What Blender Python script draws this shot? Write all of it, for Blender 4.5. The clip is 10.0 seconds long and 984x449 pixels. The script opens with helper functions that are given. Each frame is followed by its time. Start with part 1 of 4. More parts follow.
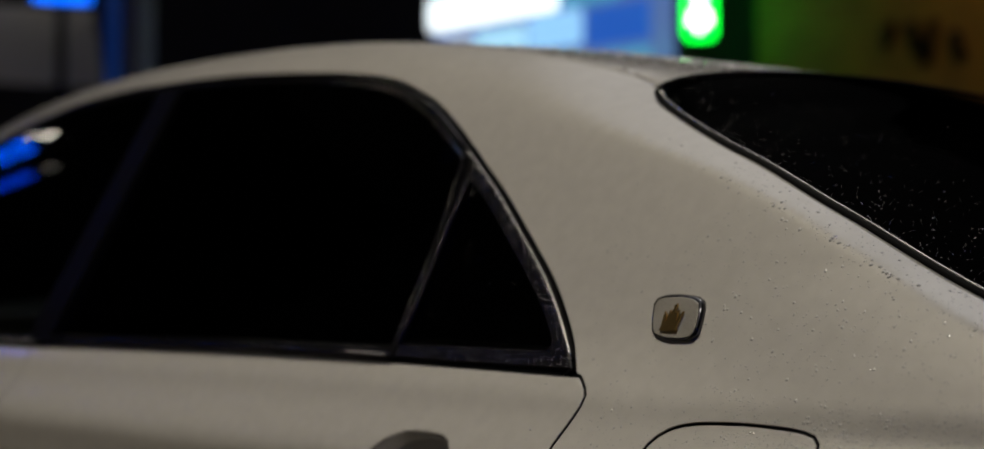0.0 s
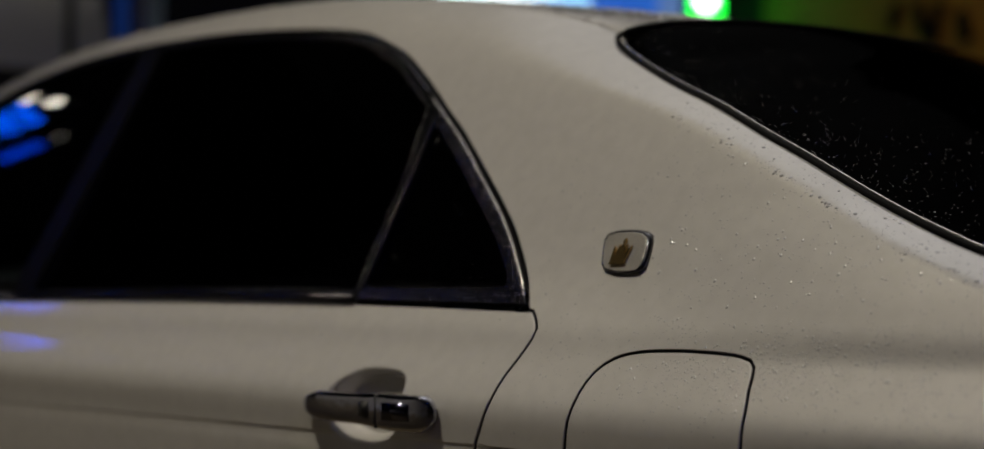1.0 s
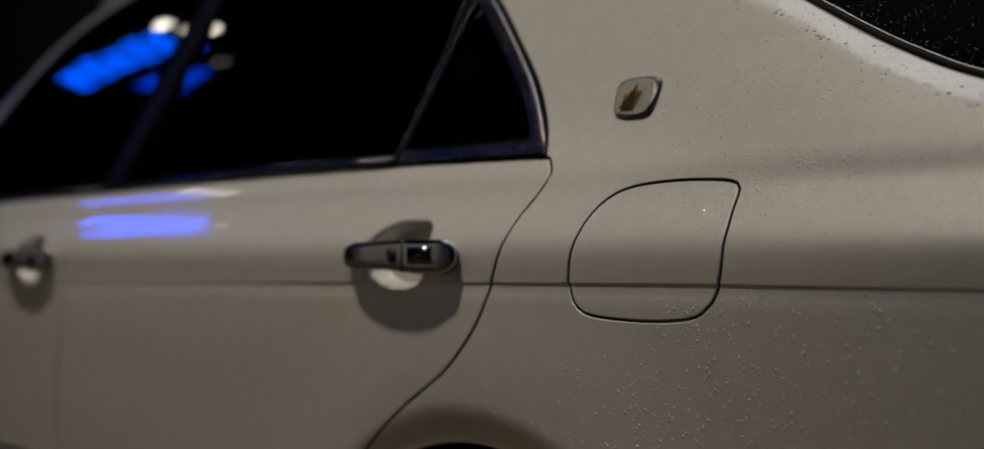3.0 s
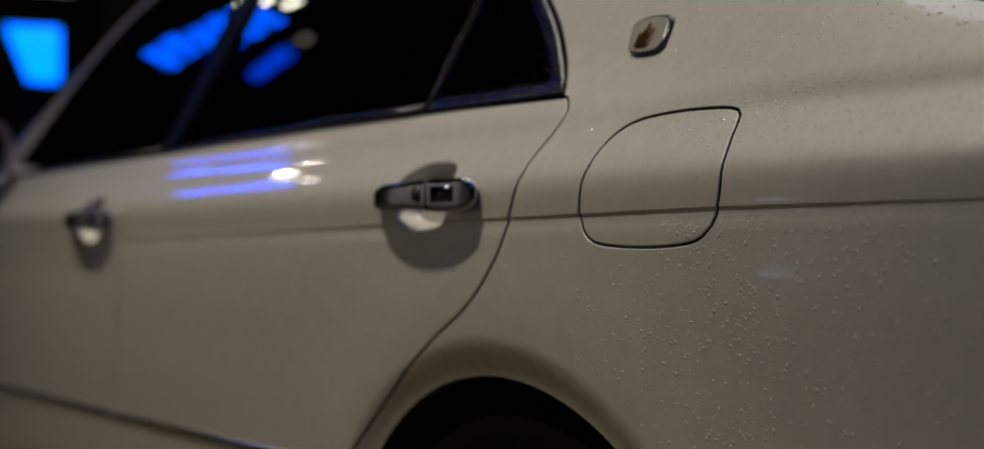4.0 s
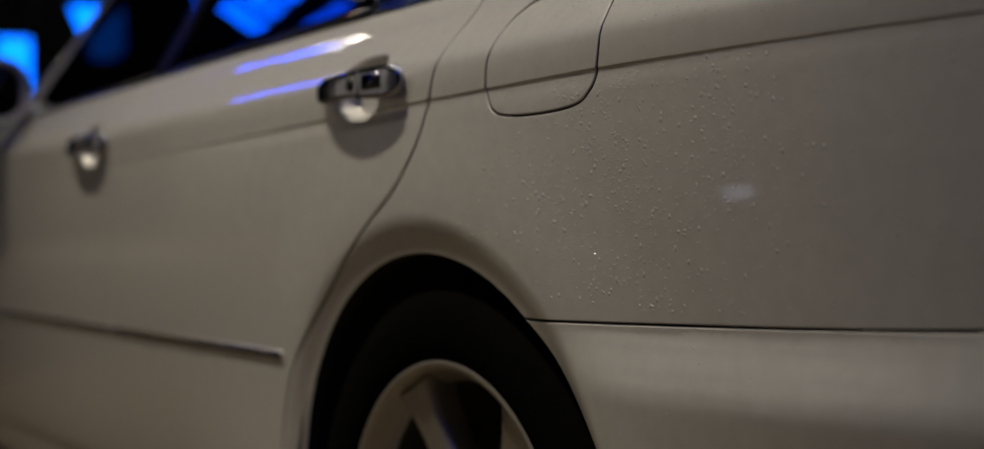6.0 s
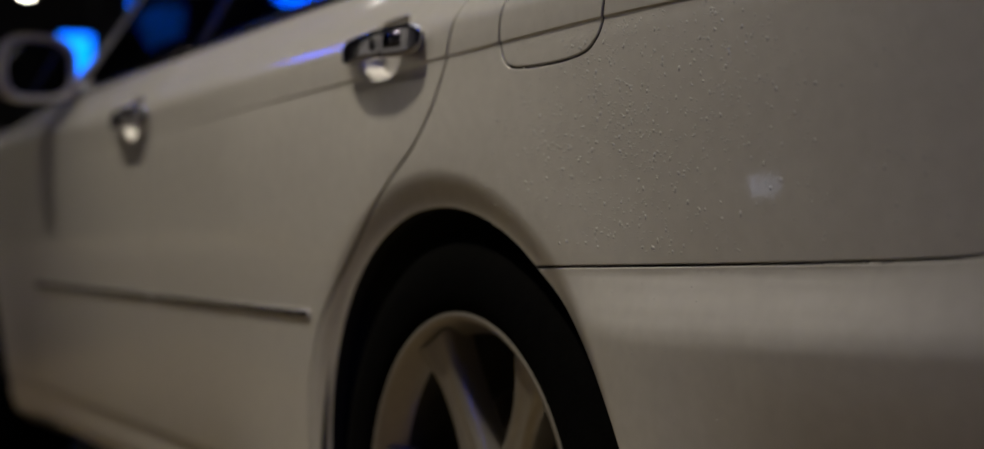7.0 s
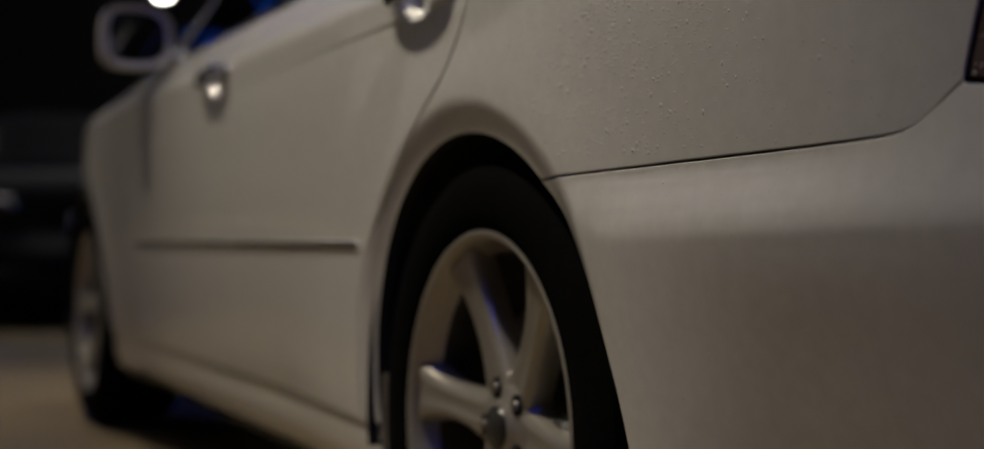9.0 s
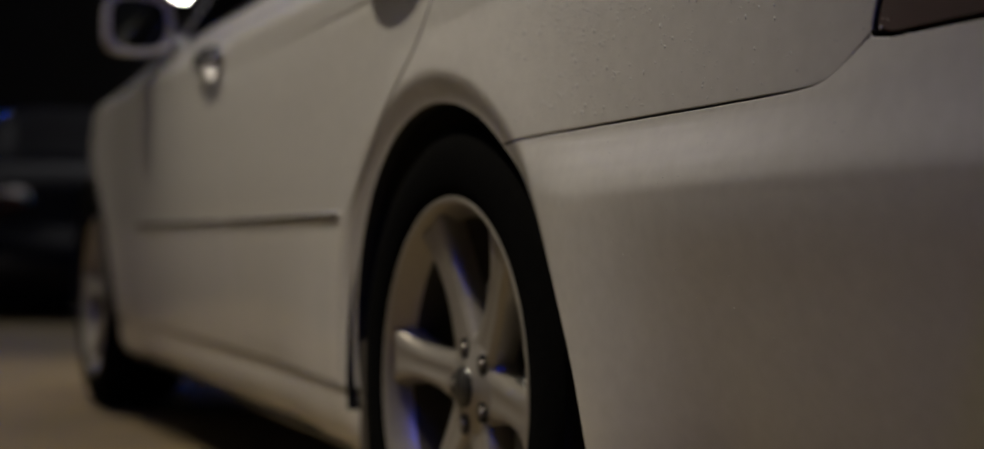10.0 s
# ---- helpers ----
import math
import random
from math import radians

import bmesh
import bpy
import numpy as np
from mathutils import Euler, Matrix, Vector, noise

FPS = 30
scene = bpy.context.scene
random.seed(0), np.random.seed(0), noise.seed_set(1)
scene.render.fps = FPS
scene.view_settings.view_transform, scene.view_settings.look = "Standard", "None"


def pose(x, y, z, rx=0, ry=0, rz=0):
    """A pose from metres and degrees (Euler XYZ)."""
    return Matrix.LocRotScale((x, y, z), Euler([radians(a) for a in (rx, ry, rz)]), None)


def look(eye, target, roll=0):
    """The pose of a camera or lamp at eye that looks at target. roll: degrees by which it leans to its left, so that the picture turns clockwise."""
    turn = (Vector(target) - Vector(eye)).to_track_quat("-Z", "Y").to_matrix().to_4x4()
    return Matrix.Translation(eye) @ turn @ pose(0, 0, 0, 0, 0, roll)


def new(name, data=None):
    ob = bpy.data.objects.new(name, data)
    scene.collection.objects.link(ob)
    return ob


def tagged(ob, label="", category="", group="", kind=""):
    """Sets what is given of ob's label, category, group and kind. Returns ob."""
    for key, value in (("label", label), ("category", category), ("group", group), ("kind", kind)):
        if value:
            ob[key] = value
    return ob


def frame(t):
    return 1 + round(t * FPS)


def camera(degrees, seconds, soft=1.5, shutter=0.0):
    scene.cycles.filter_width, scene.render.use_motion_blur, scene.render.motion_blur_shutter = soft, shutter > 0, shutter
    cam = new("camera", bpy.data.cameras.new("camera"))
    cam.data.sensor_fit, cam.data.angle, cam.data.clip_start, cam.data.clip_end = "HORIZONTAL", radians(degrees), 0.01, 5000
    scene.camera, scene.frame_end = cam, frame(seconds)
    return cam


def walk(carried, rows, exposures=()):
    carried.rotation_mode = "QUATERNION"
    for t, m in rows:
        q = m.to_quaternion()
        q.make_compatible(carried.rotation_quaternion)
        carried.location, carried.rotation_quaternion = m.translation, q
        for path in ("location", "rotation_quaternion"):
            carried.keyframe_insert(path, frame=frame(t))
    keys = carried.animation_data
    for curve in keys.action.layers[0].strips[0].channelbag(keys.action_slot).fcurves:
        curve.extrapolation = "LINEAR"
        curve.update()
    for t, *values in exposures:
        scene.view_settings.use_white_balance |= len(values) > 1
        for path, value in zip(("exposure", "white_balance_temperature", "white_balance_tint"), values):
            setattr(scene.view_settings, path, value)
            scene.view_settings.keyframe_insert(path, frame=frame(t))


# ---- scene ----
FOV = 37.39
cam = camera(FOV, 10.0)
cam.data.dof.use_dof = True
cam.data.dof.focus_distance = 1.27
cam.data.dof.aperture_fstop = 2.6

# seconds, eye x y z, yaw, pitch, roll in degrees
PATH = [
    (0.0, 0.9581, -0.9844, 1.0467, 45.088, 2.671, 0.000),
    (0.5, 0.9914, -0.9756, 1.0218, 45.561, 2.407, 0.090),
    (1.0, 1.0171, -0.9604, 0.9965, 45.656, 2.200, -0.088),
    (1.5, 1.0471, -0.9440, 0.9705, 45.797, 1.899, -0.107),
    (2.0, 1.0806, -0.9338, 0.9394, 47.431, 1.691, -0.147),
    (2.5, 1.1134, -0.9196, 0.9063, 49.547, 1.329, -0.109),
    (4.0, 1.2158, -0.8666, 0.8081, 54.997, 1.036, -0.077),
    (4.5, 1.2649, -0.8462, 0.7889, 56.609, 0.857, -0.372),
    (5.0, 1.3077, -0.8207, 0.7615, 57.039, 0.781, -0.401),
    (5.5, 1.3416, -0.7938, 0.7278, 57.248, 0.577, -0.409),
    (7.0, 1.4169, -0.7507, 0.6423, 60.226, 0.567, 0.027),
    (7.5, 1.4561, -0.7387, 0.6228, 61.585, 0.553, 0.233),
    (8.0, 1.4956, -0.7242, 0.5955, 63.105, 0.656, 0.438),
    (8.5, 1.5330, -0.7108, 0.5688, 64.315, 0.695, 0.466),
    (9.0, 1.5739, -0.6907, 0.5469, 65.313, 0.711, 0.565),
    (9.5, 1.6148, -0.6717, 0.5261, 65.844, 0.729, 0.679),
    (10.0, 1.6621, -0.6605, 0.5019, 66.096, 0.824, 0.878),
]
walk(cam, [(t, pose(x, y, z, 90 + pitch, 0, yaw) @ pose(0, 0, 0, 0, 0, roll)) for t, x, y, z, yaw, pitch, roll in PATH],
     [(0.0, -0.50), (2.5, -0.22), (4.0, 0.08), (5.5, 0.24), (7.0, 0.46), (8.5, 0.60), (10.0, 0.86)])

# ---- night sky with added glow, street lamp and added fill lamps ----
world = bpy.data.worlds.new("night")
scene.world = world
world.use_nodes = True
wn, wl = world.node_tree.nodes, world.node_tree.links
# added glow lobes that light shoulder and pillar, fading smoothly to dark night sky


def fill_lobe(towards, power, strength):
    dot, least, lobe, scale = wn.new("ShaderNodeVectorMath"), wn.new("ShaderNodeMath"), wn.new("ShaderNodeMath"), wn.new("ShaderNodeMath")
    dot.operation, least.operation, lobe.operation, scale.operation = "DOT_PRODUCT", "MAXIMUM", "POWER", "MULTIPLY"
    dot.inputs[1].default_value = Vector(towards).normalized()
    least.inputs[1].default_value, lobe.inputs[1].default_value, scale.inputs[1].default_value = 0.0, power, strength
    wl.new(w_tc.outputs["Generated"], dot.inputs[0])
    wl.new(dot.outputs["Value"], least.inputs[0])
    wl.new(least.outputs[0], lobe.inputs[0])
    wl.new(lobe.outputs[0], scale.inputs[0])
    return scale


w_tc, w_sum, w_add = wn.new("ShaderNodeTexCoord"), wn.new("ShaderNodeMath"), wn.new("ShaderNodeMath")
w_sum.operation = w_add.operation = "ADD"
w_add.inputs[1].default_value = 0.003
wl.new(fill_lobe((0.0, -0.22, 0.97), 14.0, 0.28).outputs[0], w_sum.inputs[0])
wl.new(fill_lobe((-0.24, 0.48, 0.85), 26.0, 1.9).outputs[0], w_sum.inputs[1])
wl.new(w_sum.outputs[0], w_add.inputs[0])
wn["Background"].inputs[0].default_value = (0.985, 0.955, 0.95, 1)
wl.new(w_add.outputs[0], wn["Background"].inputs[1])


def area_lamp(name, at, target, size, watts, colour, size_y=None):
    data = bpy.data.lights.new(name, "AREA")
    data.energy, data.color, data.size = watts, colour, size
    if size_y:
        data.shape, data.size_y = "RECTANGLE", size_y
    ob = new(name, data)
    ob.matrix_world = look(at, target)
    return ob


def spot_lamp(name, at, target, watts, degrees, radius, colour=(1.0, 0.885, 0.69)):
    data = bpy.data.lights.new(name, "SPOT")
    data.energy, data.color, data.shadow_soft_size = watts, colour, radius
    data.spot_size, data.spot_blend = radians(degrees), 1.0
    ob = new(name, data)
    ob.matrix_world = look(at, target)
    return ob


spot_lamp("street_light", (-1.0, -2.7, 8.0), (-0.57, -0.2, 0.6), 1500, 25, 0.20, (1.0, 0.90, 0.71))
# unseen spot added to brighten the front wing and door
spot_lamp("front_fill_spot", (-3.2, -0.80, 4.5), (-3.3, 0.0, 0.72), 260, 46, 0.08)
# unseen lamp added to light the near wall for reflections in the paint
area_lamp("near_wall_fill", (-15.0, -5.6, 4.0), (-15.0, -9.0, 2.2), 22.0, 300, (1.0, 0.95, 0.86), 0.4)

# ---- materials ----


def material(name, colour, rough=0.5, metal=0.0, coat=0.0, emit=None, strength=0.0, grain=0.0, scale=40.0, bump=0.0, bump_scale=200.0, spec=0.5, tint=None):
    m = bpy.data.materials.new(name)
    m.use_nodes = True
    n, l = m.node_tree.nodes, m.node_tree.links
    b = n["Principled BSDF"]
    b.inputs["Base Color"].default_value = (*colour, 1)
    b.inputs["Roughness"].default_value = rough
    b.inputs["Metallic"].default_value = metal
    b.inputs["Coat Weight"].default_value = coat
    b.inputs["Coat Roughness"].default_value = 0.03
    b.inputs["Specular IOR Level"].default_value = spec
    if emit:
        b.inputs["Emission Color"].default_value = (*emit, 1)
        b.inputs["Emission Strength"].default_value = strength
    tc = n.new("ShaderNodeTexCoord")
    if grain:
        t1 = n.new("ShaderNodeTexNoise")
        t1.inputs["Scale"].default_value = scale
        t1.inputs["Detail"].default_value = 6
        l.new(tc.outputs["Object"], t1.inputs["Vector"])
        t2 = n.new("ShaderNodeTexNoise")
        t2.inputs["Scale"].default_value = scale * 0.07
        t2.inputs["Detail"].default_value = 3
        l.new(tc.outputs["Object"], t2.inputs["Vector"])
        add = n.new("ShaderNodeMath")
        add.operation = "ADD"
        l.new(t1.outputs["Fac"], add.inputs[0])
        l.new(t2.outputs["Fac"], add.inputs[1])
        mp = n.new("ShaderNodeMapRange")
        mp.inputs["From Min"].default_value, mp.inputs["From Max"].default_value = 0.6, 1.4
        mp.inputs["To Min"].default_value, mp.inputs["To Max"].default_value = 1 - grain, 1 + grain
        l.new(add.outputs[0], mp.inputs["Value"])
        mix = n.new("ShaderNodeVectorMath")
        mix.operation = "SCALE"
        mix.inputs[0].default_value = colour
        l.new(mp.outputs[0], mix.inputs["Scale"])
        l.new(mix.outputs[0], b.inputs["Base Color"])
    if bump:
        t3 = n.new("ShaderNodeTexNoise")
        t3.inputs["Scale"].default_value = bump_scale
        t3.inputs["Detail"].default_value = 4
        l.new(tc.outputs["Object"], t3.inputs["Vector"])
        bp = n.new("ShaderNodeBump")
        bp.inputs["Strength"].default_value = bump
        bp.inputs["Distance"].default_value = 0.004
        l.new(t3.outputs["Fac"], bp.inputs["Height"])
        l.new(bp.outputs[0], b.inputs["Normal"])
    return m


def paint_material(name, colour, rough=0.52, coat=1.0, metal=0.24):
    """Pearl paint: a soft metallic flake base under clear lacquer, with dust and dried water marks in the gloss."""
    m = material(name, colour, rough, metal, coat)
    n, l = m.node_tree.nodes, m.node_tree.links
    b = n["Principled BSDF"]
    tc = n.new("ShaderNodeTexCoord")
    big = n.new("ShaderNodeTexNoise")
    big.inputs["Scale"].default_value, big.inputs["Detail"].default_value = 9, 7
    l.new(tc.outputs["Object"], big.inputs["Vector"])
    mp = n.new("ShaderNodeMapRange")
    mp.inputs["From Min"].default_value, mp.inputs["From Max"].default_value = 0.35, 0.7
    mp.inputs["To Min"].default_value, mp.inputs["To Max"].default_value = 0.02, 0.07
    l.new(big.outputs["Fac"], mp.inputs["Value"])
    l.new(mp.outputs[0], b.inputs["Coat Roughness"])
    fine = n.new("ShaderNodeTexNoise")
    fine.inputs["Scale"].default_value, fine.inputs["Detail"].default_value = 60, 8
    l.new(tc.outputs["Object"], fine.inputs["Vector"])
    mc = n.new("ShaderNodeMapRange")
    mc.inputs["From Min"].default_value, mc.inputs["From Max"].default_value = 0.3, 0.7
    mc.inputs["To Min"].default_value, mc.inputs["To Max"].default_value = 0.95, 1.03
    l.new(fine.outputs["Fac"], mc.inputs["Value"])
    sc = n.new("ShaderNodeVectorMath")
    sc.operation = "SCALE"
    sc.inputs[0].default_value = colour
    l.new(mc.outputs[0], sc.inputs["Scale"])
    l.new(sc.outputs[0], b.inputs["Base Color"])
    return m


def glass_material(name, tint, ior=1.42):
    """Thin tinted glass: a mirror-like skin by Fresnel over tinted transparency."""
    m = bpy.data.materials.new(name)
    m.use_nodes = True
    n, l = m.node_tree.nodes, m.node_tree.links
    n.remove(n["Principled BSDF"])
    tr, gl, fr, mx = n.new("ShaderNodeBsdfTransparent"), n.new("ShaderNodeBsdfGlossy"), n.new("ShaderNodeFresnel"), n.new("ShaderNodeMixShader")
    tr.inputs[0].default_value = (*tint, 1)
    gl.inputs["Roughness"].default_value = 0.015
    fr.inputs["IOR"].default_value = ior
    l.new(fr.outputs[0], mx.inputs[0])
    l.new(tr.outputs[0], mx.inputs[1])
    l.new(gl.outputs[0], mx.inputs[2])
    l.new(mx.outputs[0], n["Material Output"].inputs[0])
    return m


PAINT = paint_material("pearl_paint", (0.60, 0.585, 0.555))
CHROME = material("chrome", (0.62, 0.62, 0.64), 0.10, 1.0)
HANDLE = material("handle_chrome", (0.40, 0.40, 0.45), 0.10, 1.0, grain=0.15, scale=160, bump=0.12, bump_scale=90)
TRIM = material("trim_dark_chrome", (0.10, 0.10, 0.11), 0.14, 1.0, grain=0.3, scale=150)
STRIP = material("strip_chrome", (0.085, 0.085, 0.12), 0.14, 1.0, grain=0.15, scale=120)
EDGE = material("bright_edge_trim", (0.62, 0.60, 0.57), 0.26, 1.0, grain=0.2, scale=150)
DULL_CHROME = material("dull_wet_chrome", (0.055, 0.052, 0.058), 0.26, 1.0, grain=0.5, scale=260, bump=0.25, bump_scale=500)
WORN = material("worn_bar", (0.004, 0.004, 0.005), 0.7, spec=0.06, grain=0.5, scale=130, bump=0.3, bump_scale=300)
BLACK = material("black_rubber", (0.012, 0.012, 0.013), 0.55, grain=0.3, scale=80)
PIANO = material("gloss_black", (0.003, 0.003, 0.004), 0.5, spec=0.05, grain=0.3, scale=120)
GLOSSBLACK = material("satin_black", (0.008, 0.008, 0.010), 0.6, grain=0.3, scale=120, spec=0.04)
SEAL = material("seal_rubber", (0.004, 0.004, 0.004), 0.8, spec=0.2)
BARREL = material("brown_barrel", (0.045, 0.038, 0.029), 0.6, 0.4, grain=0.4, scale=40)
TYRE = material("tyre_rubber", (0.0028, 0.0028, 0.0028), 0.9, spec=0.02, grain=0.35, scale=60, bump=0.3)
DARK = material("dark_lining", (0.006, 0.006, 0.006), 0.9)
ALLOY = material("silver_alloy", (0.34, 0.315, 0.28), 0.32, 0.65, grain=0.08, scale=90)
STEEL = material("brake_steel", (0.22, 0.20, 0.18), 0.45, 0.9, grain=0.25, scale=50)
GOLD = material("gold", (0.62, 0.42, 0.17), 0.24, 1.0, grain=0.35, scale=500)
GLASS_DARK = glass_material("privacy_glass", (0.004, 0.004, 0.005))
# IOR near 1 drops reflections, so the added sky glow stays out of the screen
GLASS_REAR = glass_material("low_ior_rear_glass", (0.003, 0.003, 0.004), 1.015)
GLASS_SIDE = glass_material("side_glass", (0.16, 0.18, 0.18))
RED = material("red_lens", (0.040, 0.003, 0.003), 0.06, coat=1.0)


def water_material(name, gloss, milk, rough=0.10):
    """Beaded water: clear, with a glossy skin; gathered light is painted in as white diffuse."""
    m = glass_material(name, (1.0, 1.0, 1.0))
    n, l = m.node_tree.nodes, m.node_tree.links
    white_fill, blend = n.new("ShaderNodeBsdfDiffuse"), n.new("ShaderNodeMixShader")
    n.remove(n["Fresnel"])
    n["Mix Shader"].inputs[0].default_value = gloss
    n["Glossy BSDF"].inputs["Roughness"].default_value = rough
    white_fill.inputs[0].default_value = (0.95, 0.95, 0.95, 1)
    blend.inputs[0].default_value = milk
    l.new(n["Mix Shader"].outputs[0], blend.inputs[1])
    l.new(white_fill.outputs[0], blend.inputs[2])
    l.new(blend.outputs[0], n["Material Output"].inputs[0])
    return m


# the second copy has more gloss to imitate bright glints
WATER = water_material("water", 0.20, 0.48)
WATER_GLINT = water_material("water_glint", 0.85, 0.45, 0.24)
WATER_CLEAR = material("water_clear", (1, 1, 1), 0.02)
WATER_CLEAR.node_tree.nodes["Principled BSDF"].inputs["Transmission Weight"].default_value = 1.0
WATER_CLEAR.node_tree.nodes["Principled BSDF"].inputs["IOR"].default_value = 1.33

# ---- mesh helpers ----


def part(name, bm, mat, parent=None, label="", smooth=True):
    me = bpy.data.meshes.new(name)
    bm.to_mesh(me)
    bm.free()
    if smooth:
        for p in me.polygons:
            p.use_smooth = True
    me.materials.append(mat)
    ob = new(name, me)
    if parent:
        ob.parent = parent
    if label:
        tagged(ob, label)
    return ob


def box_into(bm, c, s, rot=None, bevel=0.0):
    r = bmesh.ops.create_cube(bm, size=1.0)
    m = Matrix.Translation(c) @ (rot or Matrix.Identity(4)) @ Matrix.Diagonal((*s, 1))
    bmesh.ops.transform(bm, matrix=m, verts=r["verts"])
    if bevel:
        es = list({e for v in r["verts"] for e in v.link_edges})
        bmesh.ops.bevel(bm, geom=es, offset=bevel, segments=2, affect="EDGES")
    return bm


def lathe(profile, seg=96, axis_at=(0, 0, 0)):
    """Profile of (radius, y) turned round the y axis."""
    bm = bmesh.new()
    rings = []
    for r, y in profile:
        rings.append([bm.verts.new((axis_at[0] + r * math.cos(2 * math.pi * k / seg), axis_at[1] + y, axis_at[2] + r * math.sin(2 * math.pi * k / seg))) for k in range(seg)])
    for a, b in zip(rings, rings[1:]):
        for k in range(seg):
            bm.faces.new((a[k], a[(k + 1) % seg], b[(k + 1) % seg], b[k]))
    return bm


def sheet(rows, name, mat, parent, label=""):
    """A grid of points as one smooth mesh."""
    bm = bmesh.new()
    vs = [[bm.verts.new(p) for p in r] for r in rows]
    for a, b in zip(vs, vs[1:]):
        for k in range(len(a) - 1):
            bm.faces.new((a[k], a[k + 1], b[k + 1], b[k]))
    bmesh.ops.recalc_face_normals(bm, faces=bm.faces)
    return part(name, bm, mat, parent, label)


# ---- the side of the car as a surface y(x, z); x runs to the tail, y into the car ----
PZ = (.12, .17, .20, .25, .30, .40, .50, .58, .68, .78, .842, .855, .868, .876, .882, .887, .892, .900, .910, .920, .928, .934, .940, .947, .956, .967, .98, 1.0, 1.1, 1.2, 1.3, 1.5)
PY = (.118, .078, .046, .026, .018, .011, .005, .000, -.005, -.0092, -.0102, -.0110, -.0112, -.0100, -.0075, -.0045, -.0011, .0049, .0129, .0208, .0267, .0307, .0343, .0386, .0455, .0550, .0655, .0805, .138, .193, .250, .365)
GZ, GY = (.78, .90, .930, .950, .965, 1.0, 1.1, 1.2, 1.3, 1.5), (-.009, -.002, .023, .046, .062, .082, .138, .193, .250, .365)
SX = (-3.8, -3.2, -2.8, -2.4, -2.1, -1.95, -1.85, -1.75, -1.6, -1.4, -1.2, -.9, -.6, -.3, -.1, 0.0, .1, .2, .3, .4, .5, .6, .8, 1.1)
SZ = (.76, .865, .915, .950, 1.04, 1.15, 1.245, 1.325, 1.375, 1.405, 1.415, 1.410, 1.385, 1.318, 1.238, 1.2015, 1.166, 1.123, 1.0745, 1.0265, .988, .966, .957, .945)
RX, RZ, RR = -.018, .332, .344
FX = -2.85


def hermite(xs, ys, x):
    i = min(max(int(np.searchsorted(xs, x)) - 1, 0), len(xs) - 2)
    h = xs[i + 1] - xs[i]

    def slope(k):
        if k == 0 or k == len(xs) - 1:
            j = min(k, len(xs) - 2)
            return (ys[j + 1] - ys[j]) / (xs[j + 1] - xs[j])
        a, b = (ys[k] - ys[k - 1]) / (xs[k] - xs[k - 1]), (ys[k + 1] - ys[k]) / (xs[k + 1] - xs[k])
        return 0 if a * b <= 0 else 2 * a * b / (a + b)
    t, m0, m1 = min(max((x - xs[i]) / h, 0), 1), slope(i) * h, slope(i + 1) * h
    return ys[i] * (2 * t**3 - 3 * t * t + 1) + m0 * (t**3 - 2 * t * t + t) + ys[i + 1] * (3 * t * t - 2 * t**3) + m1 * (t**3 - t * t)


def soft(v, w):
    return .5 * (v + math.sqrt(v * v + w * w))


def step(a, b, v):
    t = min(max((v - a) / (b - a), 0), 1)
    return t * t * (3 - 2 * t)


def smooth_profile():
    zs = np.arange(.04, 1.56, .006)
    raw = np.array([hermite(PZ, PY, z) for z in np.arange(.04 - .024, 1.56 + .024, .002)])
    k = np.exp(-.5 * (np.arange(-9, 10) * .002 / .0042)**2)
    smooth = np.convolve(np.pad(raw, 9, mode="edge"), k / k.sum(), mode="valid")
    return [float(v) for v in smooth[12::3][:len(zs)]]


PROFILE = smooth_profile()


def profile(z):
    """The upright section as a smooth curve through evenly spaced heights."""
    u = min(max((z - .04) / .006, 1.0), len(PROFILE) - 3.001)
    i = int(u)
    t = u - i
    a, b, c, d = PROFILE[i - 1:i + 3]
    return .5 * (2 * b + (c - a) * t + (2 * a - 5 * b + 4 * c - d) * t * t + (3 * b - a - 3 * c + d) * t**3)


def plan(x):
    return .09 * max(0, (x - .25) / .75)**2.2 + .10 * max(0, (-x - 2.5) / .8)**2.2


def waist(x):
    """Height of the waist groove, which falls gently forwards."""
    u = max(0, .3 - x)
    return .844 - .0115 * u - .003 * u * u


